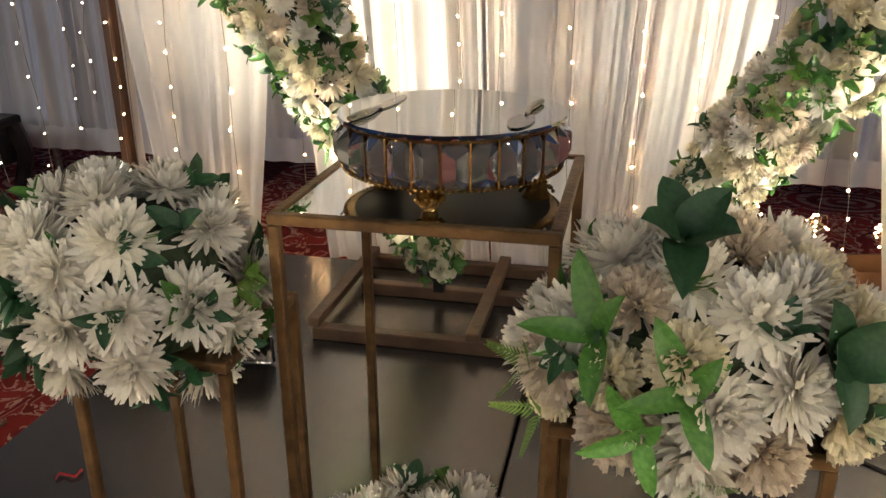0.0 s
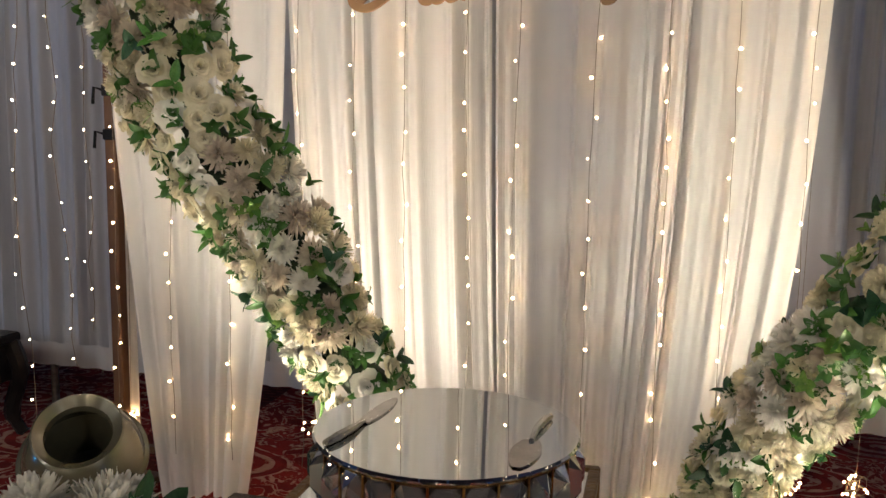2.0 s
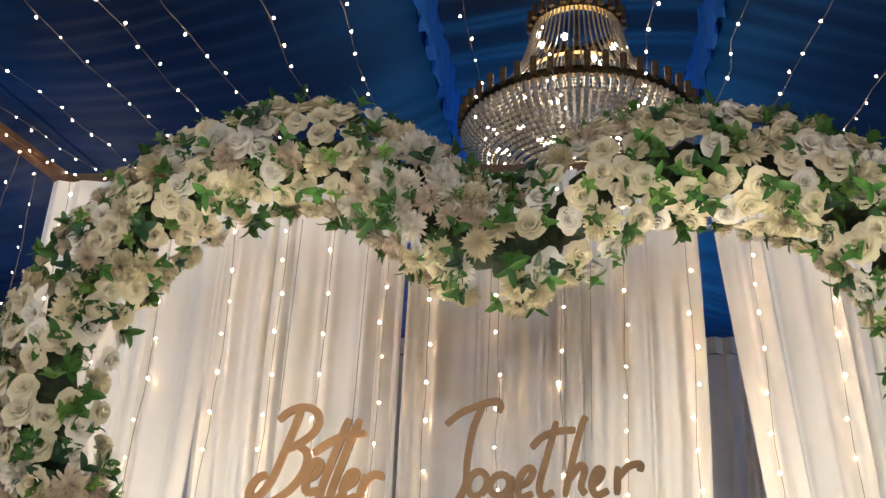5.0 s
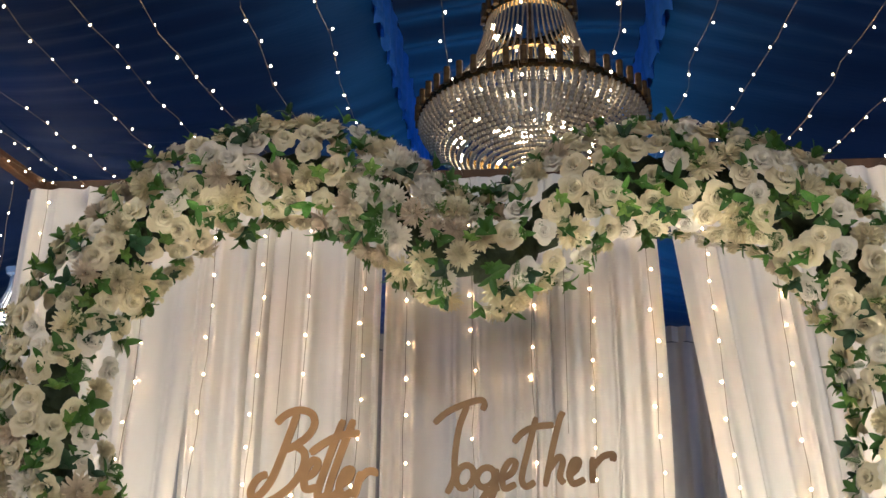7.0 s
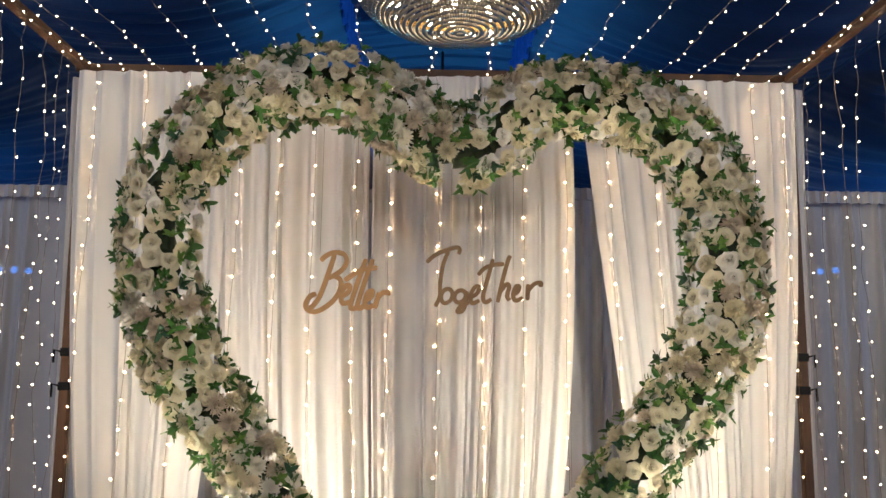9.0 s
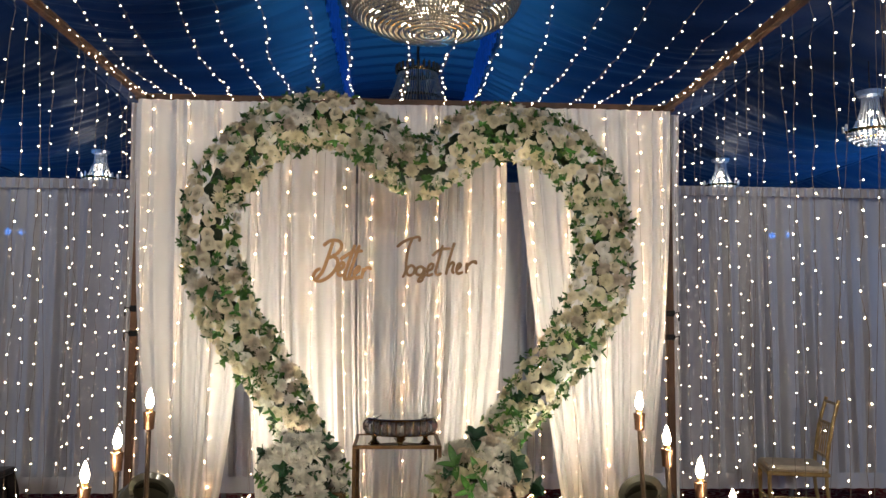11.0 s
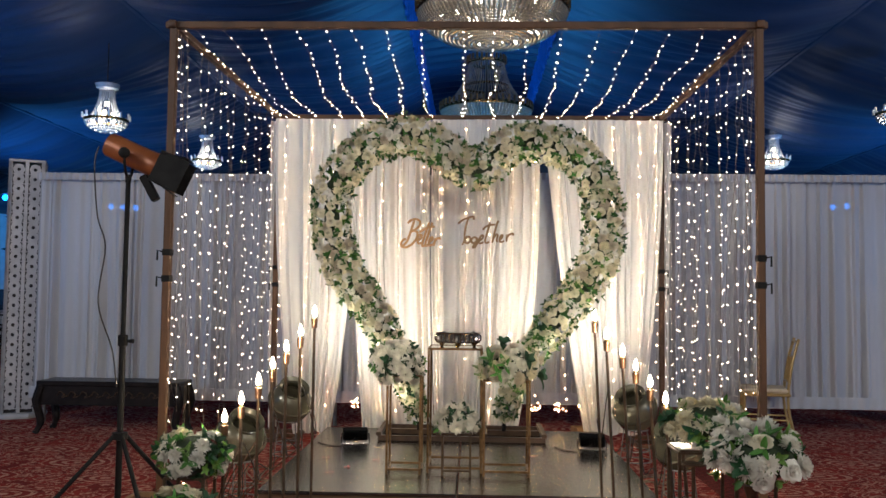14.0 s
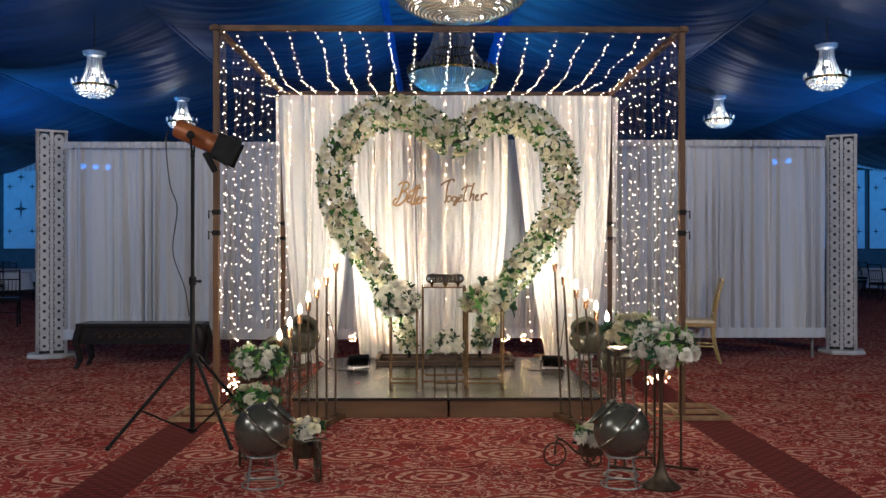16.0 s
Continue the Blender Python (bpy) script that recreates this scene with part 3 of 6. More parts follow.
curtain("backdrop_curtain", "narrow outer strip of white voile beside the post", (-2.10, -2.02), (-2.06, -1.98), None, y=3.16, folds=2, seed=13)

# ---- partition screens ----
for x0, x1, yy, seed in ((-4.74, 0.05, 4.0, 21), (0.0, 4.38, 4.12, 22)):
    scr = thing("partition_screen", (0, 0, 0), "white gathered cloth partition screen hung on a rail", "partition", "partition screens")
    for k in range(3):
        a, b = x0 + (x1 - x0) * k / 3, x0 + (x1 - x0) * (k + 1) / 3 + 0.02
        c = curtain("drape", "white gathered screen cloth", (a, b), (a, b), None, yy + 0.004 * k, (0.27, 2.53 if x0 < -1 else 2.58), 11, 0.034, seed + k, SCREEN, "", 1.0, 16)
        c.parent = scr
        for key in ("category", "label", "group"):
            if key in c:
                del c[key]
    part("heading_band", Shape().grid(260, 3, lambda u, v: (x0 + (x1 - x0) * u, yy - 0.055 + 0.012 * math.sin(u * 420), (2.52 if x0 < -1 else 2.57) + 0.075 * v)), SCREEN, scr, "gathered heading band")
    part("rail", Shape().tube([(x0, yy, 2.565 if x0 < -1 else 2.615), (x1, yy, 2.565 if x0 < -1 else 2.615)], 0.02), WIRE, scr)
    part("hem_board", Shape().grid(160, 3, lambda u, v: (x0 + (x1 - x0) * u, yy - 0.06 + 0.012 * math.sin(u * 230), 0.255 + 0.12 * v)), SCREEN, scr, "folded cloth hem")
    for k in range(4):
        xx = x0 + 0.1 + (x1 - x0 - 0.2) * k / 3
        part("foot_post", Shape().tube([(xx, yy + 0.08, 0), (xx, yy + 0.08, 2.54)], 0.02), WIRE, scr)


def lattice_pillar(x, y, rz):
    """A square white column of pierced panels."""
    p = thing("lattice_pillar", (x, y, 0), "square white pierced lattice pillar on a round-edged base", "pillar", "lattice pillars", rz=rz)
    part("base", Shape().lathe([(0.0, 0.0), (0.29, 0.0), (0.30, 0.02), (0.28, 0.05), (0.0, 0.06)], 8, Matrix.Rotation(radians(22.5), 4, "Z"), False), LATTICE, p, "", False)
    # added solid block, its dark colour stands for the shade behind the piercings
    part("core", Shape().box(-0.14, 0.14, -0.14, 0.14, 0.05, 2.72), HOLESHADE, p, "solid core coloured dark for the shade inside the pillar", False)
    for k in range(4):
        t = Matrix.Rotation(math.pi / 2 * k, 4, "Z")
        s = Shape()
        for xx in (-0.16, 0.0, 0.16):
            s.box(xx - 0.018, xx + 0.018, -0.178, -0.150, 0.05, 2.75, 0, t)
        n = 25
        for col in (-0.08, 0.08):
            for i in range(n):
                z = 0.10 + i * 2.62 / n
                for r0, r1, sides in ((0.019, 0.060, 8),):
                    v, f = [], []
                    for q in range(sides):
                        a = 2 * math.pi * q / sides
                        for rr in (r0, r1):
                            for dy in (-0.170, -0.152):
                                v.append((col + rr * math.cos(a), dy, z + 0.05 + rr * 1.05 * math.sin(a)))
                    for q in range(sides):
                        a, b = q * 4, ((q + 1) % sides) * 4
                        f += [(a, b, b + 2, a + 2), (a, a + 1, b + 1, b), (a + 2, b + 2, b + 3, a + 3)]
                    s.add(v, f, t)
                s.box(col - 0.065, col + 0.065, -0.168, -0.154, z - 0.006, z + 0.006, 0, t)
        part("pierced_panel", s, LATTICE, p, "", False)
    part("cap", Shape().box(-0.182, 0.182, -0.182, 0.182, 2.745, 2.775, 0.006), LATTICE, p, "", False)
    return p


lattice_pillar(-5.07, 4.38, 24)
lattice_pillar(4.86, 4.65, -24)

# ---- flowers ----
def petal(shape, m, length, width, lift, curl, rows=4, cup=0.18, notch=False):
    """A folded petal that grows along +x of m and bends up."""
    v, f, x, z = [], [], 0.0, 0.0
    for i in range(rows + 1):
        t = i / rows
        a = lift + curl * t
        w = width * (0.5 + 0.75 * t - 0.1 * t * t) * (1 if t < 0.70 else 1 - (t - 0.70) * (2.5 if not notch else 1.2))
        for s in (-1, 0, 1):
            v.append((x - (0.06 * length if notch and i == rows and s == 0 else 0), s * w * 0.5, z + cup * w * abs(s)))
        x += length / rows * math.cos(a)
        z += length / rows * math.sin(a)
    for i in range(rows):
        for s in (0, 1):
            f.append((i * 3 + s, (i + 1) * 3 + s, (i + 1) * 3 + s + 1, i * 3 + s + 1))
    shape.add(v, f, m)


def chrysanthemum(seed, layers=9, wide=0.20, per=15):
    r, s = random.Random(seed), Shape()
    for k in range(layers):
        t = k / (layers - 1)
        n = max(6, int(per * (1 - 0.55 * t)))
        for i in range(n):
            a = 2 * math.pi * (i + 0.5 * (k % 2) + r.uniform(-0.25, 0.25)) / n
            lift = -0.25 + 1.55 * t + r.uniform(-0.2, 0.2)
            m = Matrix.Rotation(a, 4, "Z") @ Matrix.Translation((0.06, 0, 0.02 + 0.30 * t)) @ Matrix.Rotation(r.uniform(-0.35, 0.35), 4, "X")
            petal(s, m, (1.0 - 0.50 * t) * r.uniform(0.8, 1.12), wide * (1 - 0.25 * t) * r.uniform(0.85, 1.2), lift, r.uniform(0.1, 1.1), 4, 0.16)
    return s


def rose(seed):
    """A full rose: wide flared outer petals round a tightly wound heart."""
    r, s = random.Random(seed), Shape()
    for k, (n, base, tip, high, flare) in enumerate(((5, 0.30, 0.98, 0.30, 0.30), (5, 0.28, 0.84, 0.48, 0.24), (5, 0.24, 0.67, 0.60, 0.16), (4, 0.18, 0.50, 0.68, 0.10), (4, 0.12, 0.35, 0.73, 0.05), (3, 0.07, 0.22, 0.75, 0.02), (2, 0.03, 0.11, 0.74, 0.0))):
        for i in range(n):
            a = 2 * math.pi * (i + 0.5 * k) / n + r.uniform(-0.22, 0.22)
            span = 2 * math.pi / n * (0.74 if n > 2 else 0.9)
            grow, rise, twist = r.uniform(0.76, 1.14), r.uniform(0.75, 1.3), r.uniform(-0.34, 0.34)
            v, f, nu, nv = [], [], 5, 5
            for j in range(nv + 1):
                for h in range(nu + 1):
                    e = 2 * h / nu - 1
                    q = j / nv * (1 - 0.30 * abs(e) ** 1.5 * (j / nv))
                    wide = span * (0.45 + 0.55 * math.sin(min(1.0, q * 1.25) * math.pi / 2)) * (1 - 0.35 * max(0.0, q - 0.75) * 4 * abs(e))
                    rr = base + (tip * grow - base) * q ** 1.45 + flare * max(0.0, q - 0.66) * 0.9
                    zz = high * rise * math.sin(min(1.0, q * 1.12) * math.pi / 2) - flare * max(0.0, q - 0.74) ** 1.2 * 2.2 + 0.03 * math.sin(5 * e + i + k) * q + twist * e * q * 0.4
                    b = a + e * wide
                    rr += 0.05 * e * q * (1 if i % 2 else -1)
                    v.append((rr * math.cos(b), rr * math.sin(b), zz))
            for j in range(nv):
                for h in range(nu):
                    c = j * (nu + 1) + h
                    f.append((c, c + 1, c + nu + 2, c + nu + 1))
            s.add(v, f)
    return s


def pompon(seed, n=230):
    """A carnation: ruffled short petals all over a dome."""
    r, s = random.Random(seed), Shape()
    for i in range(n):
        t = (i + 0.5) / n
        el = math.asin(1 - 1.12 * t)
        a = i * 2.39996 + r.uniform(-0.2, 0.2)
        m = Matrix.Rotation(a, 4, "Z") @ Matrix.Rotation(-el, 4, "Y") @ Matrix.Translation((0.28, 0, 0)) @ Matrix.Rotation(r.uniform(-1.4, 1.4), 4, "X")
        petal(s, m, r.uniform(0.52, 0.78), 0.24, r.uniform(-0.2, 0.2), r.uniform(-0.3, 0.5), 3, 0.3, True)
    return s


def leaf_shape(shape, m, length, width, bend=0.5, fold=0.18):
    v, f, rows, x, z = [], [], 6, 0.0, 0.0
    for i in range(rows + 1):
        t = i / rows
        w = width * math.sin(math.pi * min(1, 0.05 + 0.95 * t) ** 0.8) ** 0.62 * (1 - 0.15 * t) + 0.003 * (1 - t)
        for s in (-1, -0.5, 0, 0.5, 1):
            v.append((x, s * w * 0.5, z + fold * w * abs(s) + 0.04 * width * math.sin(9 * t) * abs(s)))
        a = 0.5 - bend * 1.6 * t
        x += length / rows * math.cos(a)
        z += length / rows * math.sin(a)
    for i in range(rows):
        for s in range(4):
            f.append((i * 5 + s, (i + 1) * 5 + s, (i + 1) * 5 + s + 1, i * 5 + s + 1))
    shape.add(v, f, m)


def sprig(seed, n, length, width, spread=1.0):
    r, s = random.Random(seed), Shape()
    for i in range(n):
        a = 2 * math.pi * i / n + r.uniform(-0.4, 0.4)
        m = Matrix.Rotation(a, 4, "Z") @ Matrix.Translation((0.02, 0, r.uniform(0, 0.15))) @ Matrix.Rotation(-r.uniform(0.0, 0.7) / spread, 4, "Y")
        leaf_shape(s, m, length * r.uniform(0.75, 1.15), width * r.uniform(0.8, 1.2), r.uniform(0.2, 0.7))
    return s


def fern(seed):
    r, s = random.Random(seed), Shape()
    for b in range(3):
        base = Matrix.Rotation(2.1 * b + r.uniform(-0.3, 0.3), 4, "Z") @ Matrix.Rotation(-r.uniform(0.3, 0.9), 4, "Y")
        for i in range(11):
            for side in (-1, 1):
                t = i / 11
                m = base @ Matrix.Translation((0.15 + 0.9 * t, 0, 0.1 * t)) @ Matrix.Rotation(side * (1.0 - 0.5 * t), 4, "Z")
                leaf_shape(s, m, 0.36 * (1 - 0.6 * t), 0.055, 0.4)
    return s


FINE = [chrysanthemum(k, 10, w, p).mesh("chrysanthemum", m_) for k, w, p, m_ in ((51, 0.17, 27, PETALWHITE), (52, 0.19, 25, PETALWHITE), (53, 0.15, 30, PETALWHITE), (54, 0.18, 26, PETALWHITE))]
MUMS = [chrysanthemum(k, 10, w, p).mesh("chrysanthemum", PETALWHITE) for k, w, p in ((1, 0.20, 22), (2, 0.22, 20), (3, 0.18, 24))]
MUMS_CREAM = [chrysanthemum(k, 9, w, p).mesh("chrysanthemum", PETAL) for k, w, p in ((4, 0.21, 21), (5, 0.18, 24))]
MUMS_TAN = [chrysanthemum(k, 9, w, p).mesh("chrysanthemum", PETALTAN) for k, w, p in ((6, 0.18, 23),)]
ROSES = [rose(k).mesh("rose", PETAL) for k in (11, 12, 13)] + [rose(14).mesh("rose", PETALWHITE)]
POMS = [pompon(k).mesh("carnation", PETAL) for k in (21, 22)]
POMS_TAN = [pompon(k).mesh("carnation", PETALTAN) for k in (23,)]
SPRIGS = [sprig(31, 3, 0.95, 0.46).mesh("leaf_sprig", LEAF), sprig(32, 4, 0.8, 0.42).mesh("leaf_sprig", LEAF), sprig(33, 3, 1.0, 0.48).mesh("leaf_sprig", LEAFDARK), sprig(34, 4, 0.9, 0.48).mesh("leaf_sprig", LEAFDARK), sprig(35, 5, 0.7, 0.40).mesh("leaf_sprig", LEAFLIGHT)]
FERNS = [fern(41).mesh("fern_spray", LEAFLIGHT), fern(42).mesh("fern_spray", LEAF)]


def aim(p, normal, size, spin):
    """A pose at p whose z looks along normal."""
    q = Vector(normal).to_track_quat("Z", "Y").to_matrix().to_4x4()
    return Matrix.Translation(p) @ q @ Matrix.Rotation(spin, 4, "Z") @ Matrix.Scale(size, 4)


def bouquet(at, rx, ry, rz, n, size, label, seed, kinds, leaves, low=-0.35, ferns=0, group="bouquets", leafy=1.0):
    """A dome of flowers over a mossy core, with leaves between."""
    r = random.Random(seed)
    b = thing("flower_arrangement", at, label, "flowers", group)
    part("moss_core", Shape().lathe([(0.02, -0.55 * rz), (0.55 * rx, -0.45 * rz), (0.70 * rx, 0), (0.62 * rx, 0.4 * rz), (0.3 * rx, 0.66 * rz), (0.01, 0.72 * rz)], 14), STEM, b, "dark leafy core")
    spots, tries = [], 0
    while len(spots) < n and tries < 4000:
        tries += 1
        z = low + (1 - low) * r.random()
        a = r.uniform(0, 2 * math.pi)
        c = math.sqrt(max(0.0, 1 - z * z))
        p = Vector((c * math.cos(a), c * math.sin(a), z))
        q = Vector((p.x * rx, p.y * ry, p.z * rz))
        if all((q - o[0]).length > size * (1.25 if tries < 2500 else 0.95) for o in spots):
            spots.append((q, p))
    for q, p in spots:
        mesh = r.choice(r.choice(kinds))
        nrm = Vector((p.x / rx, p.y / ry, p.z / rz + 0.25 / rz)).normalized() + Vector((r.uniform(-0.3, 0.3), r.uniform(-0.3, 0.3), r.uniform(-0.2, 0.3)))
        s = size * r.uniform(0.82, 1.2)
        part("flower", mesh, None, b, m=aim(q * 0.86, nrm, s * (0.84 if mesh.name.startswith("carnation") else 1), r.uniform(0, 6.28)))
    for i in range(leaves):
        z = low - 0.1 + (1.0 - low) * r.random()
        a = r.uniform(0, 2 * math.pi)
        c = math.sqrt(max(0.0, 1 - min(1, z * z)))
        p = Vector((c * math.cos(a), c * math.sin(a), z))
        q = Vector((p.x * rx, p.y * ry, p.z * rz)) * r.uniform(0.74, 0.98)
        part("leaf_sprig", r.choice(SPRIGS + SPRIGS[2:4]), None, b, m=aim(q, p + Vector((r.uniform(-0.6, 0.6), r.uniform(-0.6, 0.6), r.uniform(-0.3, 0.3))), size * leafy * r.uniform(0.9, 1.35), r.uniform(0, 6.28)))
    for i in range(ferns):
        a = r.uniform(0, 2 * math.pi)
        p = Vector((math.cos(a), math.sin(a), r.uniform(-0.3, 0.5)))
        part("fern_spray", r.choice(FERNS), None, b, m=aim(Vector((p.x * rx, p.y * ry, p.z * rz)) * 0.8, p, size * 1.2, r.uniform(0, 6.28)))
    return b


# ---- heart arch ----
HEART_LEFT = ((-0.62, 0.27), (-0.66, 0.45), (-0.74, 0.68), (-0.85, 0.94), (-0.957, 1.15), (-1.11, 1.35), (-1.245, 1.555), (-1.325, 1.775), (-1.36, 2.02), (-1.345, 2.23), (-1.25, 2.40), (-1.11, 2.55), (-0.91, 2.665), (-0.71, 2.69), (-0.51, 2.63), (-0.355, 2.51), (-0.19, 2.40))
HEART_RIGHT = ((-0.19, 2.40), (-0.05, 2.47), (0.09, 2.585), (0.27, 2.64), (0.47, 2.615), (0.67, 2.54), (0.806, 2.39), (0.884, 2.21), (0.917, 2.0), (0.895, 1.77), (0.806, 1.55), (0.69, 1.365), (0.55, 1.19), (0.44, 1.05), (0.32, 0.89), (0.22, 0.70), (0.15, 0.48), (0.12, 0.30))
HEART_Y = 2.32


def heart_y(z):
    """The strands stand almost upright and sweep back near their feet."""
    return HEART_Y + 0.01 + 0.06 * max(0.0, 1.55 - z) + 0.42 * max(0.0, 0.95 - z)


path = smooth_line([(x, heart_y(z), z) for x, z in HEART_LEFT], 8)[:-1] + smooth_line([(x, heart_y(z), z) for x, z in HEART_RIGHT], 8)
heart = thing("heart_arch", (0, 0, 0), "large heart-shaped arch thickly covered in cream roses, chrysanthemums and leaves", "floral arch")
part("frame", Shape().tube([(p.x, p.y + 0.02, p.z) for p in path], 0.016, 8), BLACK, heart, "bent metal tube")
hr = random.Random(5)
moss_r = [0.024 + 0.060 * min(1, max(0.0, p.z - 0.2) / 0.8) for p in path]
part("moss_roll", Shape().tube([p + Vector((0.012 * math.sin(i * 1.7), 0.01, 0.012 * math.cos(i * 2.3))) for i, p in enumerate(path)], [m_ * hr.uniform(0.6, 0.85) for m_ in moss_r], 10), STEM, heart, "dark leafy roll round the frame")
length = [0.0]
for a, b in zip(path, path[1:]):
    length.append(length[-1] + (b - a).length)


def along(s):
    i = max(k for k in range(len(length)) if length[k] <= s) if s < length[-1] else len(length) - 2
    i = min(i, len(path) - 2)
    t = (s - length[i]) / (length[i + 1] - length[i])
    return path[i].lerp(path[i + 1], t), (path[i + 1] - path[i]).normalized()


spots, tries = [], 0
while len(spots) < 660 and tries < 30000:
    tries += 1
    s = hr.uniform(0.01, length[-1] - 0.01)
    p, t = along(s)
    side = t.cross(Vector((0, 1, 0))).normalized()
    a = hr.gauss(0, 1.05)
    if abs(a) > 2.2:
        continue
    thick = 0.052 + 0.076 * min(1, max(0.0, p.z - 0.2) / 1.25)
    n = Vector((0, -1, 0)) * math.cos(a) + side * math.sin(a)
    q = p + side * math.sin(a) * thick * 1.08 + Vector((0, -1, 0)) * math.cos(a) * thick * 0.85
    if noise.noise((s * 4.2, a * 1.3, 1.7)) < -0.30:
        continue
    gap = 0.060 if tries < 9000 else 0.048
    if all((q - o).length > gap for o, _, _ in spots):
        spots.append((q, n, s))
hr.shuffle(spots)
fill = {m_: Shape() for m_ in (PETAL, PETALWHITE, PETALTAN)}
for k, (q, n, s) in enumerate(spots):
    patch = noise.noise((s * 1.6, 3.1, 0))
    pool = ROSES if patch > 0.02 else (ROSES + MUMS_CREAM + POMS if patch > -0.14 else MUMS_CREAM + MUMS + MUMS_TAN)
    if hr.random() < 0.25:
        pool = hr.choice((ROSES, ROSES, MUMS_CREAM, MUMS_TAN, POMS))
    mesh = hr.choice(pool)
    m = aim(q, n + Vector((hr.uniform(-0.35, 0.35), hr.uniform(-0.2, 0.1), hr.uniform(-0.35, 0.35))), hr.uniform(0.036, 0.050) * (0.98 if mesh.name.startswith(("rose", "carnation")) else 1.08), hr.uniform(0, 6.28))
    if k < 298:
        part("flower", mesh, None, heart, m=m)
    else:
        fill[mesh.materials[0]].add([v.co for v in mesh.vertices], [tuple(f.vertices) for f in mesh.polygons], m)
for m_, shape in fill.items():
    if shape.v:
        part("small_blossoms", shape, m_, heart, "blossoms filling the gaps")["kind"] = "stuff"
greens = Shape()
for i in range(1150):
    s = hr.uniform(0.0, length[-1])
    p, t = along(s)
    side = t.cross(Vector((0, 1, 0))).normalized()
    a = hr.uniform(-2.0, 2.0)
    thick = 0.058 + 0.072 * min(1, max(0.0, p.z - 0.2) / 1.25)
    n = Vector((0, -1, 0)) * math.cos(a) + side * math.sin(a)
    deep = hr.uniform(0.98, 1.2) if i < 298 else hr.uniform(0.8, 1.14)
    q = p + side * math.sin(a) * thick * deep * 1.1 + Vector((0, -1, 0)) * math.cos(a) * thick * deep * 0.9
    mesh = hr.choice(SPRIGS + SPRIGS[4:] if hr.random() < 0.93 else FERNS)
    m = aim(q, n + Vector((hr.uniform(-0.6, 0.6), hr.uniform(-0.3, 0.2), hr.uniform(-0.6, 0.6))), hr.uniform(0.038, 0.058), hr.uniform(0, 6.28))
    if i < 298:
        part("leaf_sprig", mesh, None, heart, m=m)
    else:
        greens.add([v.co for v in mesh.vertices], [tuple(f.vertices) for f in mesh.polygons], m)
part("leaf_fill", greens, LEAF, heart, "green leaves filling the gaps")["kind"] = "stuff"
# loose sprays that hang from the dip of the heart and by the strands
for x, z, dx in ((-0.27, 2.27, -0.2), (-0.05, 2.30, 0.3), (-0.17, 2.24, 0), (-1.10, 1.22, -0.4), (0.78, 1.62, -0.6), (-0.80, 0.88, -0.5)):
    part("leaf_sprig", hr.choice(SPRIGS[:2]), None, heart, m=aim((x, HEART_Y - 0.10, z), (dx, -0.5, -1), 0.055, hr.uniform(0, 6)))

# ---- timber frame that carries the heart ----
hb = thing("wooden_pallet", (0, 0, 0), "flat brown timber frame on the deck that carries the heart", "base frame")
for a, b in (((-0.94, 2.36), (0.44, 2.36)), ((-0.90, 2.72), (0.42, 2.72)), ((-0.94, 2.96), (0.44, 2.96))):
    part("bar", Shape().bar((*a, PZ + 0.022), (*b, PZ + 0.022), 0.042, 0.042), DARKWOOD, hb, "", False)
for x in (-0.935, -0.44, -0.06, 0.43):
    part("cross_bar", Shape().bar((x, 2.34, PZ + 0.055), (x, 2.98, PZ + 0.055), 0.04, 0.03), DARKWOOD, hb, "worn brown crossbar", False)
for x in (-0.62, 0.11):
    part("upright", Shape().bar((x, 2.69, PZ + 0.04), (x, 2.69, PZ + 0.20), 0.035), BLACK, hb, "", False)

# ---- cake table ----
def frame_table(name, label, x0, x1, y0, y1, top, rod, category, mirror=False, material=GOLD, group=""):
    t = thing(name, ((x0 + x1) / 2, (y0 + y1) / 2, PZ), label, category, group)
    w, d, h = (x1 - x0) / 2, (y1 - y0) / 2, top - PZ
    for sx in (-1, 1):
        for sy in (-1, 1):
            part("leg", Shape().bar((sx * (w - rod / 2), sy * (d - rod / 2), 0), (sx * (w - rod / 2), sy * (d - rod / 2), h - rod), rod, rod, 0.002), material, t)
    for z, nm in ((h - rod / 2, "top_rail"), (0.035, "bottom_rail")):
        for s in (-1, 1):
            part(nm, Shape().bar((-w, s * (d - rod / 2), z), (w, s * (d - rod / 2), z), rod, rod, 0.002), material, t, "", False)
            part(nm, Shape().bar((s * (w - rod / 2), -d + rod, z), (s * (w - rod / 2), d - rod, z), rod, rod, 0.002), material, t, "", False)
    if mirror:
        part("mirror_top", Shape().box(-w + rod, w - rod, -d + rod, d - rod, h - 0.010, h - 0.003), MIRROR, t, "mirror glass top", False)
    else:
        part("top_board", Shape().box(-w + rod, w - rod, -d + rod, d - rod, h - 0.016, h - 0.004, 0.002), material, t, "", False)
    return t


TABLE_TOP = 1.0
frame_table("cake_table", "tall square cake table of worn gold metal with a mirror top", -0.474, -0.096, 1.12, 1.505, TABLE_TOP, 0.0155, "table", True)
frame_table("flower_stand", "narrow worn gold metal stand under a white bouquet", -0.745, -0.507, 1.04, 1.28, 0.82, 0.015, "flower stand", group="flower stands")
frame_table("flower_stand", "worn gold metal stand under a mixed white bouquet", -0.095, 0.222, 1.02, 1.28, 0.80, 0.015, "flower stand", group="flower stands")
low = frame_table("flower_stand", "low dark metal stand under a small white bouquet", -0.37, -0.17, 1.02, 1.14, 0.44, 0.014, "flower stand", material=BRONZE, group="flower stands")

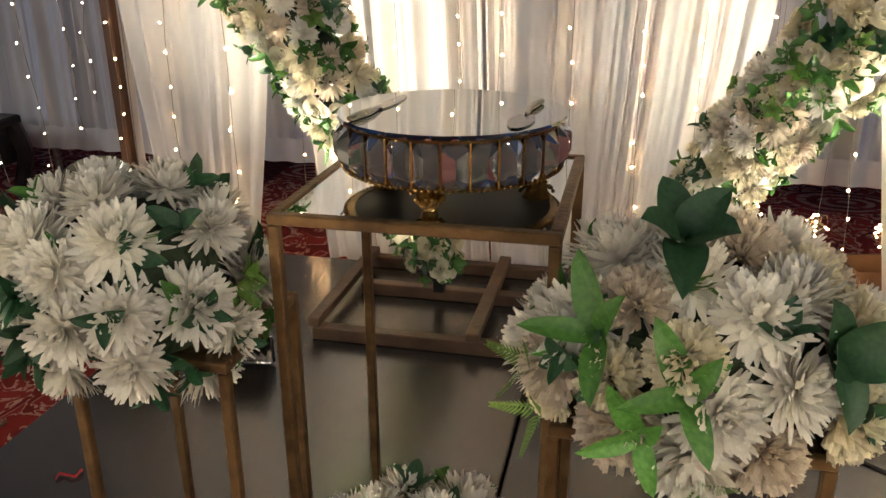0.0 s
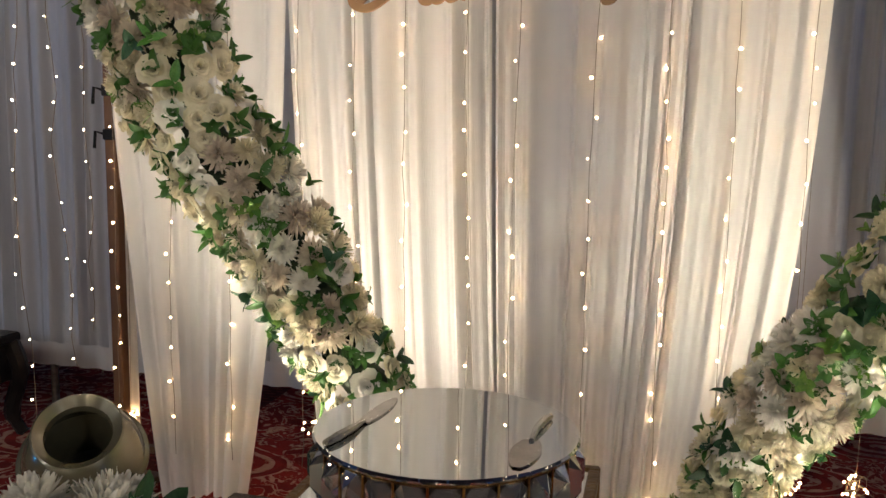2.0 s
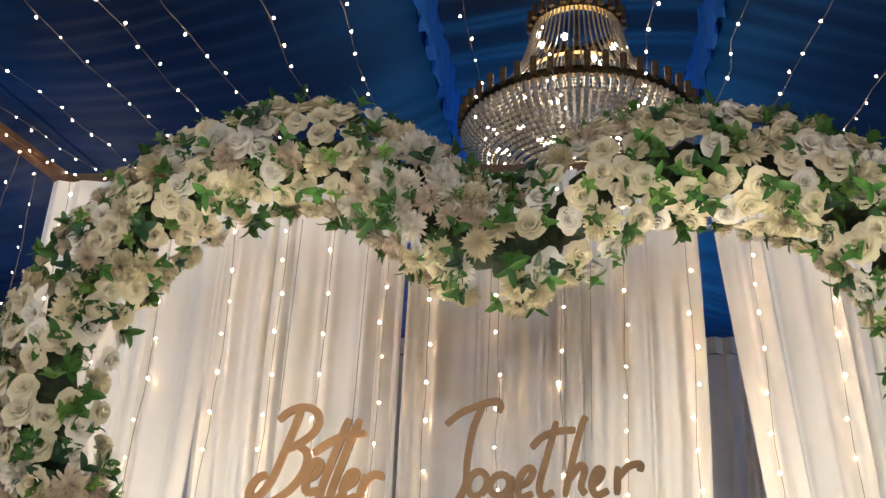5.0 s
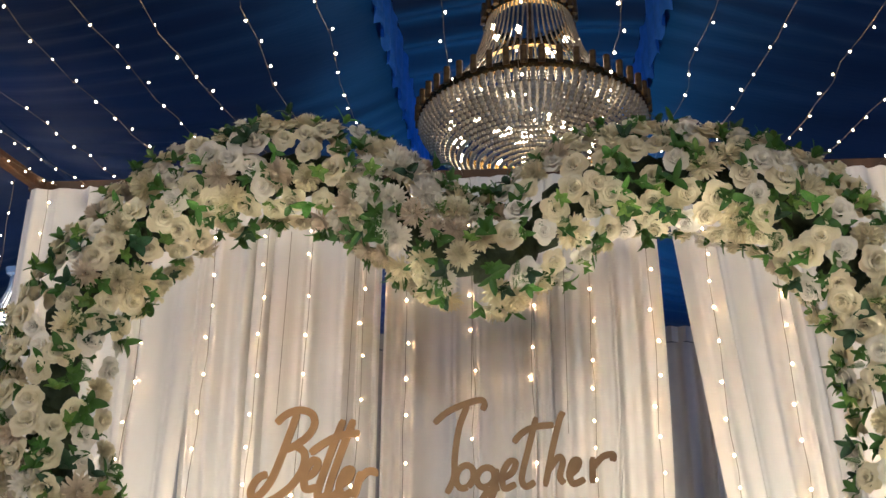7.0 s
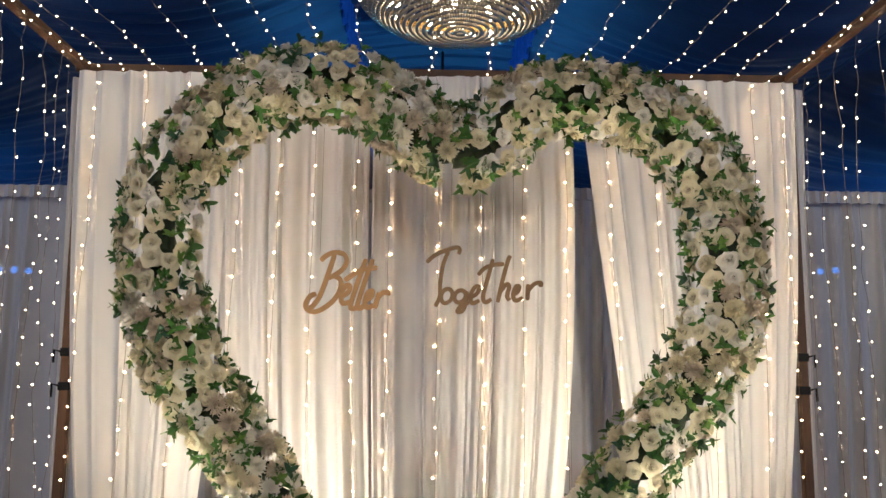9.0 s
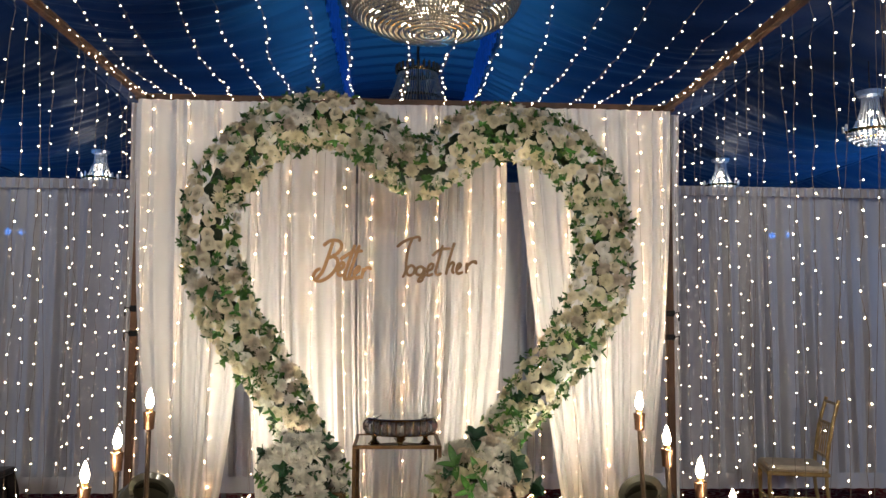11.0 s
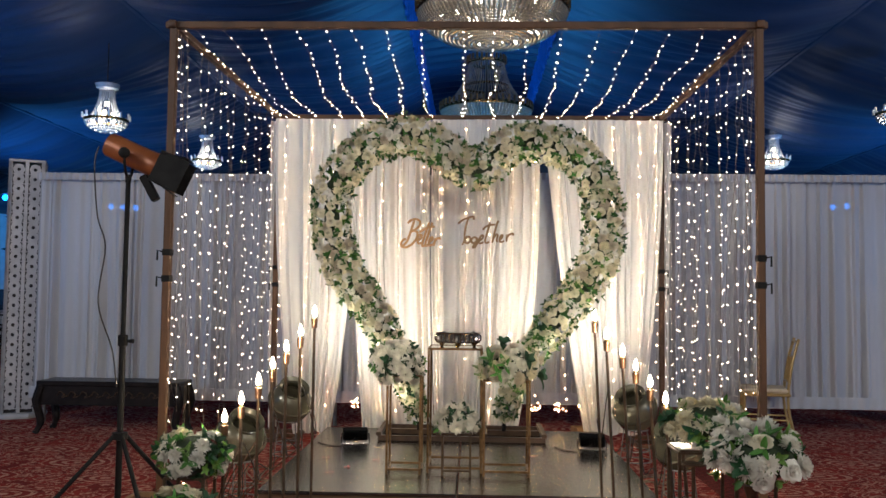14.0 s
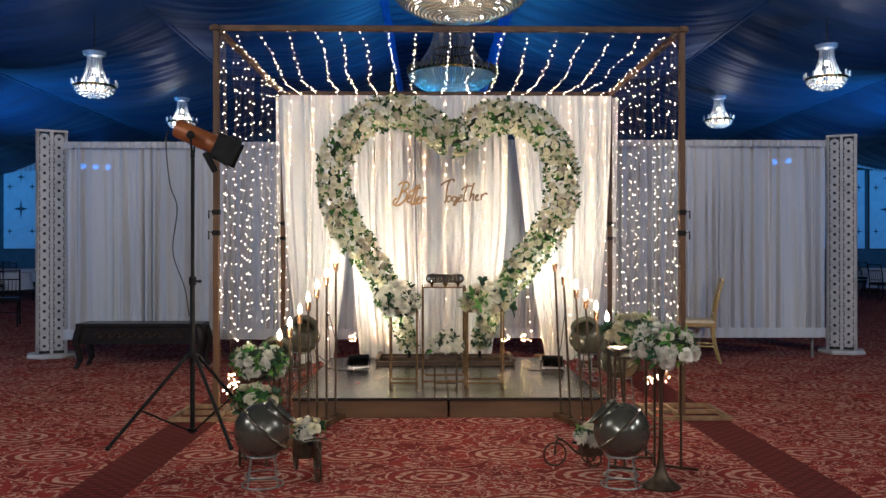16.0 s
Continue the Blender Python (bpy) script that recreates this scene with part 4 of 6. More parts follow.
# ---- cake stand ----
CX, CY, R0 = -0.272, 1.315, 0.155
cake = thing("cake_stand", (CX, CY, TABLE_TOP - 0.003), "round mirror-topped cake stand with hanging crystals and gold feet", "cake stand")
part("mirror_plate", Shape().lathe([(0.0, 0.100), (R0 + 0.004, 0.100), (R0 + 0.006, 0.103), (R0 + 0.004, 0.106), (0.0, 0.106)], 72, None, False), MIRROR, cake, "round mirror plate")
part("top_ring", Shape().lathe([(R0 - 0.012, 0.0945), (R0, 0.0945), (R0 + 0.002, 0.097), (R0, 0.0995), (R0 - 0.012, 0.0995)], 72, None, False), GOLDLEAF, cake, "gold rim")
part("bottom_ring", Shape().lathe([(R0 - 0.014, 0.031), (R0 - 0.004, 0.031), (R0 - 0.001, 0.034), (R0 - 0.004, 0.038), (R0 - 0.014, 0.038), (R0 - 0.014, 0.031)], 72, None, False), GOLDLEAF, cake, "gold lower rim")
part("under_plate", Shape().lathe([(0.0, 0.033), (R0 - 0.014, 0.033), (R0 - 0.014, 0.0365), (0.0, 0.0365)], 48, None, False), DRUM, cake, "dark under-plate")
part("drum", Shape().lathe([(0.128, 0.040), (0.128, 0.0995)], 48), DRUM, cake, "dark glossy drum behind the crystals")
N = 26
crys = Shape()
w, h, d = 0.0172, 0.0295, 0.013
ring = [(-w, -h * 0.72), (-w * 0.55, -h), (w * 0.55, -h), (w, -h * 0.72), (w, h * 0.72), (w * 0.55, h), (-w * 0.55, h), (-w, h * 0.72)]
cv = [(x, 0, z) for x, z in ring] + [(0, -d, -h * 0.42), (0, -d, h * 0.42), (0, d * 0.7, -h * 0.42), (0, d * 0.7, h * 0.42)]
crys.add(cv, [(8, 1, 0), (8, 2, 1), (8, 3, 2), (8, 4, 3), (8, 9, 4), (9, 5, 4), (9, 6, 5), (9, 7, 6), (9, 0, 7), (9, 8, 0), (10, 0, 1), (10, 1, 2), (10, 2, 3), (10, 3, 4), (10, 4, 11), (11, 4, 5), (11, 5, 6), (11, 6, 7), (11, 7, 0), (11, 0, 10)])
crystal = crys.mesh("crystal", CRYSTAL, False)
strut = Shape().box(-0.0014, 0.0014, -0.003, 0.003, 0.036, 0.096).mesh("strut", GOLDLEAF, False)
beads = Shape()
for k in range(N):
    a = 2 * math.pi * k / N
    turn = Matrix.Rotation(a, 4, "Z")
    part("crystal", crystal, None, cake, "", m=turn @ Matrix.Translation((0, -R0 + 0.001, 0.0650)))
    part("strut", strut, None, cake, "", m=Matrix.Rotation(a + math.pi / N, 4, "Z") @ Matrix.Translation((0, -R0 + 0.002, 0)))
for k in range(110):
    a = 2 * math.pi * k / 110
    beads.ball((R0 * math.cos(a), R0 * math.sin(a), 0.034), 0.0028, 5, 4)
part("bead_edge", beads, GOLDLEAF, cake, "row of small gold beads")
for k in range(3):
    a = math.radians(-90 + 120 * k)
    foot = Shape().lathe([(0.010, 0.0), (0.012, 0.004), (0.009, 0.010), (0.013, 0.018), (0.018, 0.026), (0.024, 0.034)], 12, pose((R0 - 0.022) * math.cos(a), (R0 - 0.022) * math.sin(a), 0))
    fr = random.Random(k)
    for j in range(46):
        q, rad, zz = fr.uniform(0, 6.28), fr.uniform(0.008, 0.026), 0
        zz = 0.006 + max(0, rad - 0.008) * 1.1
        foot.ball(((R0 - 0.022) * math.cos(a) + rad * math.cos(q), (R0 - 0.022) * math.sin(a) + rad * math.sin(q), zz), 0.0035, 5, 3)
    part("foot", foot, GOLDLEAF, cake, "ornate gold foot studded with beads")


def cutlery(name, label, x, y, rz, blade, wide, curve):
    k = thing(name, (x, y, TABLE_TOP + 0.103), label, "cutlery", "cake cutlery", rz=rz)
    outline = []
    nseg = 16
    for i in range(nseg + 1):
        t = i / nseg
        outline.append((t * blade, wide * math.sin(math.pi * min(1, 0.12 + 0.85 * t)) ** 0.6))
    v, f = [], []
    for x_, w_ in outline:
        for s in (-1, 1):
            for z_ in (0.0002, 0.0022):
                v.append((x_, s * w_ / 2 + curve * x_ * x_ * 8, z_))
    for i in range(nseg):
        a, b = i * 4, i * 4 + 4
        f += [(a + 1, b + 1, b + 3, a + 3), (a, a + 2, b + 2, b), (a, b, b + 1, a + 1), (a + 2, a + 3, b + 3, b + 2)]
    part("blade", Shape().add(v, f), STEEL, k)
    part("handle", Shape().tube([(-0.085, 0.006, 0.004), (-0.06, 0.002, 0.005), (-0.03, -0.001, 0.005), (0.004, 0, 0.003)], [0.0042, 0.0052, 0.0045, 0.003], 8), STEEL, k)


cutlery("cake_knife", "silver cake knife lying on the mirror plate", -0.372, 1.295, 84, 0.105, 0.021, 0.02)
cutlery("cake_server", "silver cake server lying on the mirror plate", -0.165, 1.295, -93, 0.085, 0.034, 0.0)

# ---- bouquets on the stage ----
bouquet((-0.675, 1.12, 0.886), 0.182, 0.165, 0.158, 33, 0.053, "round bouquet of white chrysanthemums with dark leaves on a stand", 51, (FINE,), 60, -0.7, 0, leafy=0.85)
mixed = bouquet((0.070, 1.11, 0.875), 0.205, 0.17, 0.142, 42, 0.057, "bouquet of white and beige carnations and chrysanthemums with green leaves", 58, (FINE, FINE, POMS, POMS_TAN), 24, -0.5, 0, leafy=0.75)
bouquet((-0.27, 1.08, 0.515), 0.14, 0.12, 0.10, 17, 0.050, "small bouquet of white chrysanthemums on a low stand", 63, (FINE,), 18, -0.4, 0)

BIGDARK = sprig(61, 5, 1.0, 0.62).mesh("large_leaf", LEAFDARK)
BIGGREEN = sprig(62, 4, 1.0, 0.36).mesh("large_leaf", LEAF)
for mesh, p, n, s in ((BIGDARK, (-0.035, -0.06, 0.150), (0.1, -0.6, 1), 0.085), (BIGDARK, (0.12, -0.10, 0.06), (0.6, -1, 0.5), 0.075), (BIGDARK, (0.19, -0.02, -0.05), (1, -0.3, 0.2), 0.10), (BIGGREEN, (-0.11, -0.11, 0.055), (-0.5, -1, 0.9), 0.085), (BIGGREEN, (-0.02, -0.15, 0.02), (0, -1, 0.6), 0.080), (BIGGREEN, (-0.06, -0.15, -0.03), (-0.2, -1, 0.1), 0.07)):
    part("large_leaf", mesh, None, mixed, m=aim(p, n, s, 0.6))
for p, n in (((-0.185, -0.08, 0.0), (-1, -0.5, 0.2)), ((-0.17, -0.11, -0.04), (-0.8, -0.7, -0.1)), ((0.0, -0.16, -0.08), (0.1, -1, -0.3))):
    part("fern_spray", FERNS[0], None, mixed, m=aim(p, n, 0.055, 1.0))

# ---- words ----
def ribbon(shape, pts, width, thick):
    """A flat cut stroke with rounded ends in the x-z plane."""
    line = smooth_line([(x, 0, z) for x, z in pts], 7)
    v, f = [], []
    for i, p in enumerate(line):
        t = (line[min(i + 1, len(line) - 1)] - line[max(i - 1, 0)])
        t = t.normalized() if t.length > 1e-9 else Vector((1, 0, 0))
        nrm = Vector((-t.z, 0, t.x))
        e = min(i, len(line) - 1 - i)
        w = width * (0.62 if e == 0 else 0.9 if e == 1 else 1.0) * 0.5
        for y in (-thick / 2, thick / 2):
            for s in (-1, 1):
                v.append(p + nrm * w * s + Vector((0, y - 0.003 * i / len(line), 0)))
    for i in range(len(line) - 1):
        a, b = i * 4, i * 4 + 4
        f += [(a, b, b + 1, a + 1), (a + 2, a + 3, b + 3, b + 2), (a, a + 2, b + 2, b), (a + 1, b + 1, b + 3, a + 3)]
    k = (len(line) - 1) * 4
    f += [(0, 1, 3, 2), (k, k + 2, k + 3, k + 1)]
    shape.add(v, f)


def oval(cx, cz, rx, rz):
    return [(cx + rx * math.cos(a), cz + rz * math.sin(a)) for a in [math.radians(d) for d in range(60, 450, 30)]]


def word(name, label, x, z, tilt, letters, material, width, scale):
    wd = thing(name, (x, HEART_Y, z), label, "sign", "word signs")
    for k, (letter, strokes) in enumerate(letters):
        s = Shape()
        for i, st in enumerate(strokes):
            thick = 0.008 + 0.0008 * k + 0.0003 * i
            ribbon(s, [(px * scale + pz * -0.0001, -pz * scale + px * tilt) for px, pz in st], width, thick)
        part("letter", s, material, wd, "letter " + letter, False)
    return wd


BETTER = (
    ("B", [[(45, 90), (80, 55), (130, 40), (180, 55), (200, 95), (185, 140), (140, 178), (100, 195)], [(140, 178), (182, 205), (190, 260), (165, 320), (120, 365), (70, 390), (22, 380), (4, 345), (22, 300), (55, 285)], [(122, 50), (105, 160), (80, 290), (52, 350), (30, 368)]]),
    ("e", [[(195, 305), (235, 282), (245, 245), (222, 236), (202, 280), (216, 340), (262, 335)]]),
    ("t", [[(312, 80), (287, 210), (267, 350), (284, 375), (310, 360)]]),
    ("t", [[(352, 80), (327, 210), (307, 350), (326, 372), (350, 350)], [(207, 208), (252, 172), (312, 142), (387, 133)]]),
    ("e", [[(340, 335), (377, 306), (382, 272), (357, 280), (346, 330), (366, 368), (402, 352)]]),
    ("r", [[(420, 278), (412, 375)], [(416, 315), (442, 282), (472, 280), (474, 296)]]),
)
TOGETHER = (
    ("T", [[(5, 95), (50, 52), (110, 24), (170, 8), (190, 24), (185, 48)], [(125, 25), (105, 110), (105, 220), (114, 300), (96, 358)]]),
    ("o", [oval(155, 297, 33, 42)]),
    ("g", [oval(234, 300, 33, 36), [(270, 268), (274, 340), (260, 385), (232, 388), (250, 352), (292, 338)]]),
    ("e", [[(295, 305), (330, 285), (340, 248), (315, 244), (296, 290), (310, 340), (352, 325)]]),
    ("t", [[(396, 78), (382, 190), (370, 300), (390, 335), (422, 318)], [(322, 172), (352, 135), (402, 114), (467, 108)]]),
    ("h", [[(462, 335), (472, 200), (486, 90), (497, 60)], [(466, 280), (497, 230), (516, 245), (512, 300), (532, 325)]]),
    ("e", [[(540, 300), (570, 275), (576, 245), (556, 244), (546, 290), (566, 326), (606, 310)]]),
    ("r", [[(626, 230), (636, 325)], [(631, 270), (662, 230), (700, 222), (702, 246)]]),
)
word("better_sign", "light wood cut-out script sign reading Better, hung on thread", -0.738, 2.015, 0.00001, BETTER, MDF, 0.0195, 0.000672)
word("together_sign", "brown wood cut-out script sign reading Together, hung on thread", -0.290, 2.018, 0.00001, TOGETHER, MDFDARK, 0.0165, 0.000672)
for x, z0, nm in ((-0.72, 2.0, "B"), (-0.53, 1.95, "t"), (-0.20, 2.01, "T"), (0.05, 1.95, "h")):
    th = thing("hanging_thread", (x, HEART_Y + 0.004, 0), "fine clear thread holding a word sign", "thread", "threads")
    part("thread", Shape().tube([(0, 0, z0 - 0.02), (0.004, 0, 2.5)], 0.0008, 4), CORD, th)


# ---- string lights ----
BULBS = {m.name: Shape().ball((0, 0, 0), 1.0, 6, 4).mesh("bulb", m) for m in (FAIRY, FAIRYWHITE)}


def light_string(name, label, pts, gap, seed, radius, material, group, wobble=0.006, cord=CORD, wire=0.0011):
    """A thin cord along pts with small bulbs on short stalks."""
    r = random.Random(seed)
    line = smooth_line(pts, max(4, int(20 / max(1, len(pts) - 1))))
    line = [p + Vector((r.uniform(-wobble, wobble), r.uniform(-wobble, wobble), 0)) for p in line]
    ob = thing(name, (0, 0, 0), label, "string lights", group)
    part("cord", Shape().tube(line, wire, 4), cord, ob)
    at = r.uniform(0, gap)
    run = 0.0
    for a, b in zip(line, line[1:]):
        seg = (b - a).length
        while at < run + seg:
            p = a.lerp(b, (at - run) / seg)
            q = p + Vector((r.uniform(-0.012, 0.012), r.uniform(-0.014, -0.002), r.uniform(-0.01, 0.01)))
            part("bulb", BULBS[material.name], None, ob, m=Matrix.Translation(q) @ Matrix.Scale(radius * r.uniform(0.72, 1.1), 4))
            at += gap * r.uniform(0.75, 1.25)
        run += seg
    return ob


sr = random.Random(31)
for k, x in enumerate((-1.90, -1.67, -1.45, -1.21, -1.01, -0.847, -0.632, -0.475, -0.24, -0.02, 0.182, 0.386, 0.585, 0.82, 1.10, 1.335, 1.49)):
    lean = 0.10 if 0.5 < x < 1.0 else (-0.05 if x < -1.4 else 0)
    light_string("curtain_light_string", "string of warm fairy lights hanging down the white curtain", [(x + lean * q + sr.uniform(-0.012, 0.012), 3.012 + sr.uniform(-0.008, 0.008), 2.97 - 2.7 * q) for q in (0, 0.25, 0.5, 0.75, 1)], 0.125, 100 + k, 0.0044, FAIRY, "curtain fairy lights")
FRONT = (-1.925, -1.73, -1.513, -1.297, -1.102, -0.928, -0.724, -0.515, -0.232, -0.036, 0.173, 0.378, 0.597, 0.816, 1.043, 1.254, 1.44)
BACK = (-1.92, -1.79, -1.62, -1.40, -1.20, -1.00, -0.78, -0.58, -0.30, -0.02, 0.20, 0.41, 0.60, 0.84, 1.06, 1.25, 1.45)
for k, (a, b) in enumerate(zip(FRONT, BACK)):
    sag = sr.uniform(0.05, 0.14)
    light_string("canopy_light_string", "string of fairy lights slung across the open canopy top", [(a + (b - a) * q + sr.uniform(-0.03, 0.03), 0.44 + 2.66 * q, 3.01 - sag * 4 * q * (1 - q)) for q in (0, 0.2, 0.4, 0.6, 0.8, 1)], 0.115, 200 + k, 0.0036, FAIRYWHITE, "canopy fairy lights", 0.012)
for s, xa, xb in ((-1, CFL[0], CBL[0]), (1, CFR[0], CBR[0])):
    for k in range(15):
        q = (k + 0.6) / 15.4
        x, y = xa + (xb - xa) * q + sr.uniform(-0.02, 0.02), 0.44 + 2.66 * q
        end = sr.uniform(0.22, 0.75)
        light_string("side_light_string", "string of pale fairy lights hanging at the canopy's open side", [(x + sr.uniform(-0.02, 0.02), y + sr.uniform(-0.02, 0.02), 2.98 - (2.98 - end) * v) for v in (0, 0.3, 0.6, 1)], 0.115, 300 + k + 40 * (s > 0), 0.0037, FAIRYWHITE, "side fairy lights", 0.012)
    light_string("beam_light_string", "fairy lights wound along the side beam", [(xa + (xb - xa) * q + 0.02 * math.sin(q * 40), 0.44 + 2.66 * q, CZ + 0.03 + 0.02 * math.cos(q * 40)) for q in [i / 24 for i in range(25)]], 0.07, 380 + (s > 0), 0.0038, FAIRYWHITE, "beam fairy lights")
    for y, seed in ((0.42, 5), (0.47, 6)):
        light_string("post_light_string", "fairy lights hanging beside a canopy post", [(xa - s * 0.05, y, 2.95), (xa - s * 0.06, y + 0.02, 1.8), (xa - s * 0.04, y, 0.75)], 0.15, 390 + seed + (s > 0), 0.0034, FAIRYWHITE, "side fairy lights")


def light_ball(x, y, z, seed, hook, r0=0.05):
    """A loose ball of bulbs that hangs on its cord."""
    r = random.Random(seed)
    ob = thing("light_cluster", (x, y, z), "loose glowing cluster of coiled fairy lights above the carpet", "light cluster", "light clusters")
    pts = []
    for i in range(26):
        a, e, rr = r.uniform(0, 6.28), r.uniform(-1.2, 1.2), r0 * r.uniform(0.55, 1.0)
        pts.append((rr * math.cos(a) * math.cos(e), rr * math.sin(a) * math.cos(e), rr * math.sin(e)))
    part("cord", Shape().tube(smooth_line(pts, 3), 0.0012, 4), CORD, ob)
    for p in pts[::2]:
        part("bulb", BULBS["fairy_bulb"], None, ob, m=Matrix.Translation(p) @ Matrix.Scale(0.0040, 4))
    part("lead", Shape().tube([(0, 0, r0 * 0.5), (0.01, 0.0, 0.6), (hook[0] - x, hook[1] - y, hook[2] - z)], 0.001, 4), CORD, ob)
    return ob


for k, x in enumerate((-1.99, -1.60, -1.26, -0.98, -0.84, -0.23, 0.0, 0.42, 0.64, 0.84, 1.05, 1.3)):
    light_ball(x, 3.14 + 0.05 * (k % 3), 0.34, 500 + k, (x, 3.12, 2.99))
for k, (x, y, z) in enumerate(((-1.93, 0.5, 0.30), (-1.98, 0.62, 0.22), (1.42, 0.5, 0.33), (1.36, 0.7, 0.27), (-1.9, 1.5, 0.3), (1.45, 1.6, 0.32))):
    light_ball(x, y, z, 520 + k, (-2.02 if x < 0 else 1.55, y, 2.99), 0.06)


# ---- torch lamps ----
def torch(x, y, z, base, leanx=0.0, leany=0.0):
    """A pole with a copper cup and a flame-shaped lamp."""
    t = thing("torch_lamp", (x - leanx, y - leany, base), "thin bronze pole lamp with copper cup and glowing flame bulb", "pole lamp", "torch lamps")
    h = z - base - 0.055
    part("pole", Shape().tube([(0, 0, 0), (leanx * 0.5, leany * 0.5, h * 0.5), (leanx, leany, h - 0.055)], 0.0085, 8), BRONZE, t)
    part("foot", Shape().lathe([(0.0, 0), (0.024, 0), (0.024, 0.006), (0.010, 0.012), (0.0, 0.014)], 12, None, False), BRONZE, t)
    part("cup", Shape().lathe([(0.010, h - 0.062), (0.017, h - 0.058), (0.018, h - 0.03), (0.021, h - 0.002), (0.018, h), (0.014, h - 0.004), (0.0, h - 0.006)], 14, pose(leanx, leany, 0), False), COPPER, t, "copper lamp cup")
    part("collar", Shape().lathe([(0.011, h - 0.004), (0.012, h + 0.012), (0.009, h + 0.014)], 10, pose(leanx, leany, 0)), CHAIRGOLD, t)
    part("flame_bulb", Shape().lathe([(0.006, h + 0.013), (0.0125, h + 0.024), (0.014, h + 0.034), (0.010, h + 0.050), (0.005, h + 0.066), (0.001, h + 0.075)], 12, pose(leanx, leany, 0)), FLAME, t, "glowing flame-shaped bulb")
    return t


LEFT_TORCH = ((-1.125, 0.43, 1.265), (-1.175, 0.27, 1.155), (-1.23, 0.15, 1.07), (-1.275, 0.02, 0.985), (-1.31, -0.15, 0.91), (-1.345, -0.35, 0.835), (-1.385, -0.50, 0.765))
RIGHT_TORCH = ((0.565, 0.47, 1.26), (0.61, 0.31, 1.16), (0.685, 0.21, 1.07), (0.73, 0.06, 1.00), (0.77, -0.12, 0.93), (0.81, -0.30, 0.865), (0.85, -0.46, 0.80))
for row, leanx in ((LEFT_TORCH, 0.0), (RIGHT_TORCH, -0.05)):
    for x, y, z in row:
        torch(x, y, z, 0.045, leanx)
    a, b = row[0], row[-1]
    d = (Vector(b) - Vector(a)).normalized()
    rail = thing("torch_rail", (0, 0, 0), "flat timber batten on the carpet that holds the pole lamps", "batten", "torch rails")
    part("batten", Shape().bar((a[0] - leanx - d.x * 0.12, a[1] - d.y * 0.12, 0.022), (b[0] - leanx + d.x * 0.1, b[1] + d.y * 0.1, 0.022), 0.07, 0.044), TIMBER, rail, "", False)
    cable = thing("lamp_cable", (0, 0, 0), "dark cable looping between the pole lamps", "cable", "cables")
    pts = []
    for i, (x, y, z) in enumerate(row):
        pts += [(x + 0.012, y - 0.01, z * (0.72 if i % 2 else 0.5)), (x + 0.03, y - 0.06, z * 0.42)]
    part("cord", Shape().tube(smooth_line(pts, 5), 0.0032, 5), DARKCORD, cable)

# ---- flood lights on the deck ----
for x, y, z, turn in FLOODS:
    fl = thing("flood_light", (x, y, z), "black flood light tilted back on its bracket on the deck", "flood light", "flood lights", rz=turn)
    tilt = Matrix.Translation((0, 0, 0.085)) @ Matrix.Rotation(radians(-42), 4, "X")
    part("housing", Shape().box(-0.10, 0.10, -0.075, 0.075, -0.022, 0.018, 0.008, tilt), BLACK, fl, "", False)
    fins = Shape()
    for k in range(9):
        fins.box(-0.085 + k * 0.0205, -0.079 + k * 0.0205, -0.06, 0.06, -0.040, -0.021, 0, tilt)
    part("cooling_fins", fins, BLACK, fl, "", False)
    part("front_glass", Shape().box(-0.085, 0.085, -0.06, 0.06, 0.0185, 0.021, 0, tilt), LAMPGLOW, fl, "glowing front glass", False)
    part("bracket", Shape().tube([(-0.108, 0, 0.09), (-0.112, 0, 0.012), (-0.10, 0, 0.004), (0.10, 0, 0.004), (0.112, 0, 0.012), (0.108, 0, 0.09)], 0.006, 6), STEEL, fl, "bent steel bracket")
    part("cord", Shape().tube(smooth_line([(0, -0.06, 0.06), (-0.10, -0.10, 0.006), (-0.22, -0.05, 0.006), (-0.30, 0.10, 0.006)], 6), 0.004, 6), DARKCORD, fl)
for k, (x, y, rz) in enumerate(((-1.23, 1.56, 40), (-0.86, 1.50, 5), (-1.02, 1.25, 70), (0.30, 1.75, 20), (-1.12, 1.05, 10))):
    rb = thing("ribbon_scrap", (x, y, PZ), "scrap of red ribbon lying on the deck", "ribbon", "ribbon scraps", rz=rz)
    part("strip", Shape().grid(10, 1, lambda u, v: (-0.03 + 0.06 * u, 0.012 * v + 0.012 * math.sin(u * 7 + k), 0.0045 + 0.004 * math.sin(u * 9) ** 2)), REDCORD, rb)

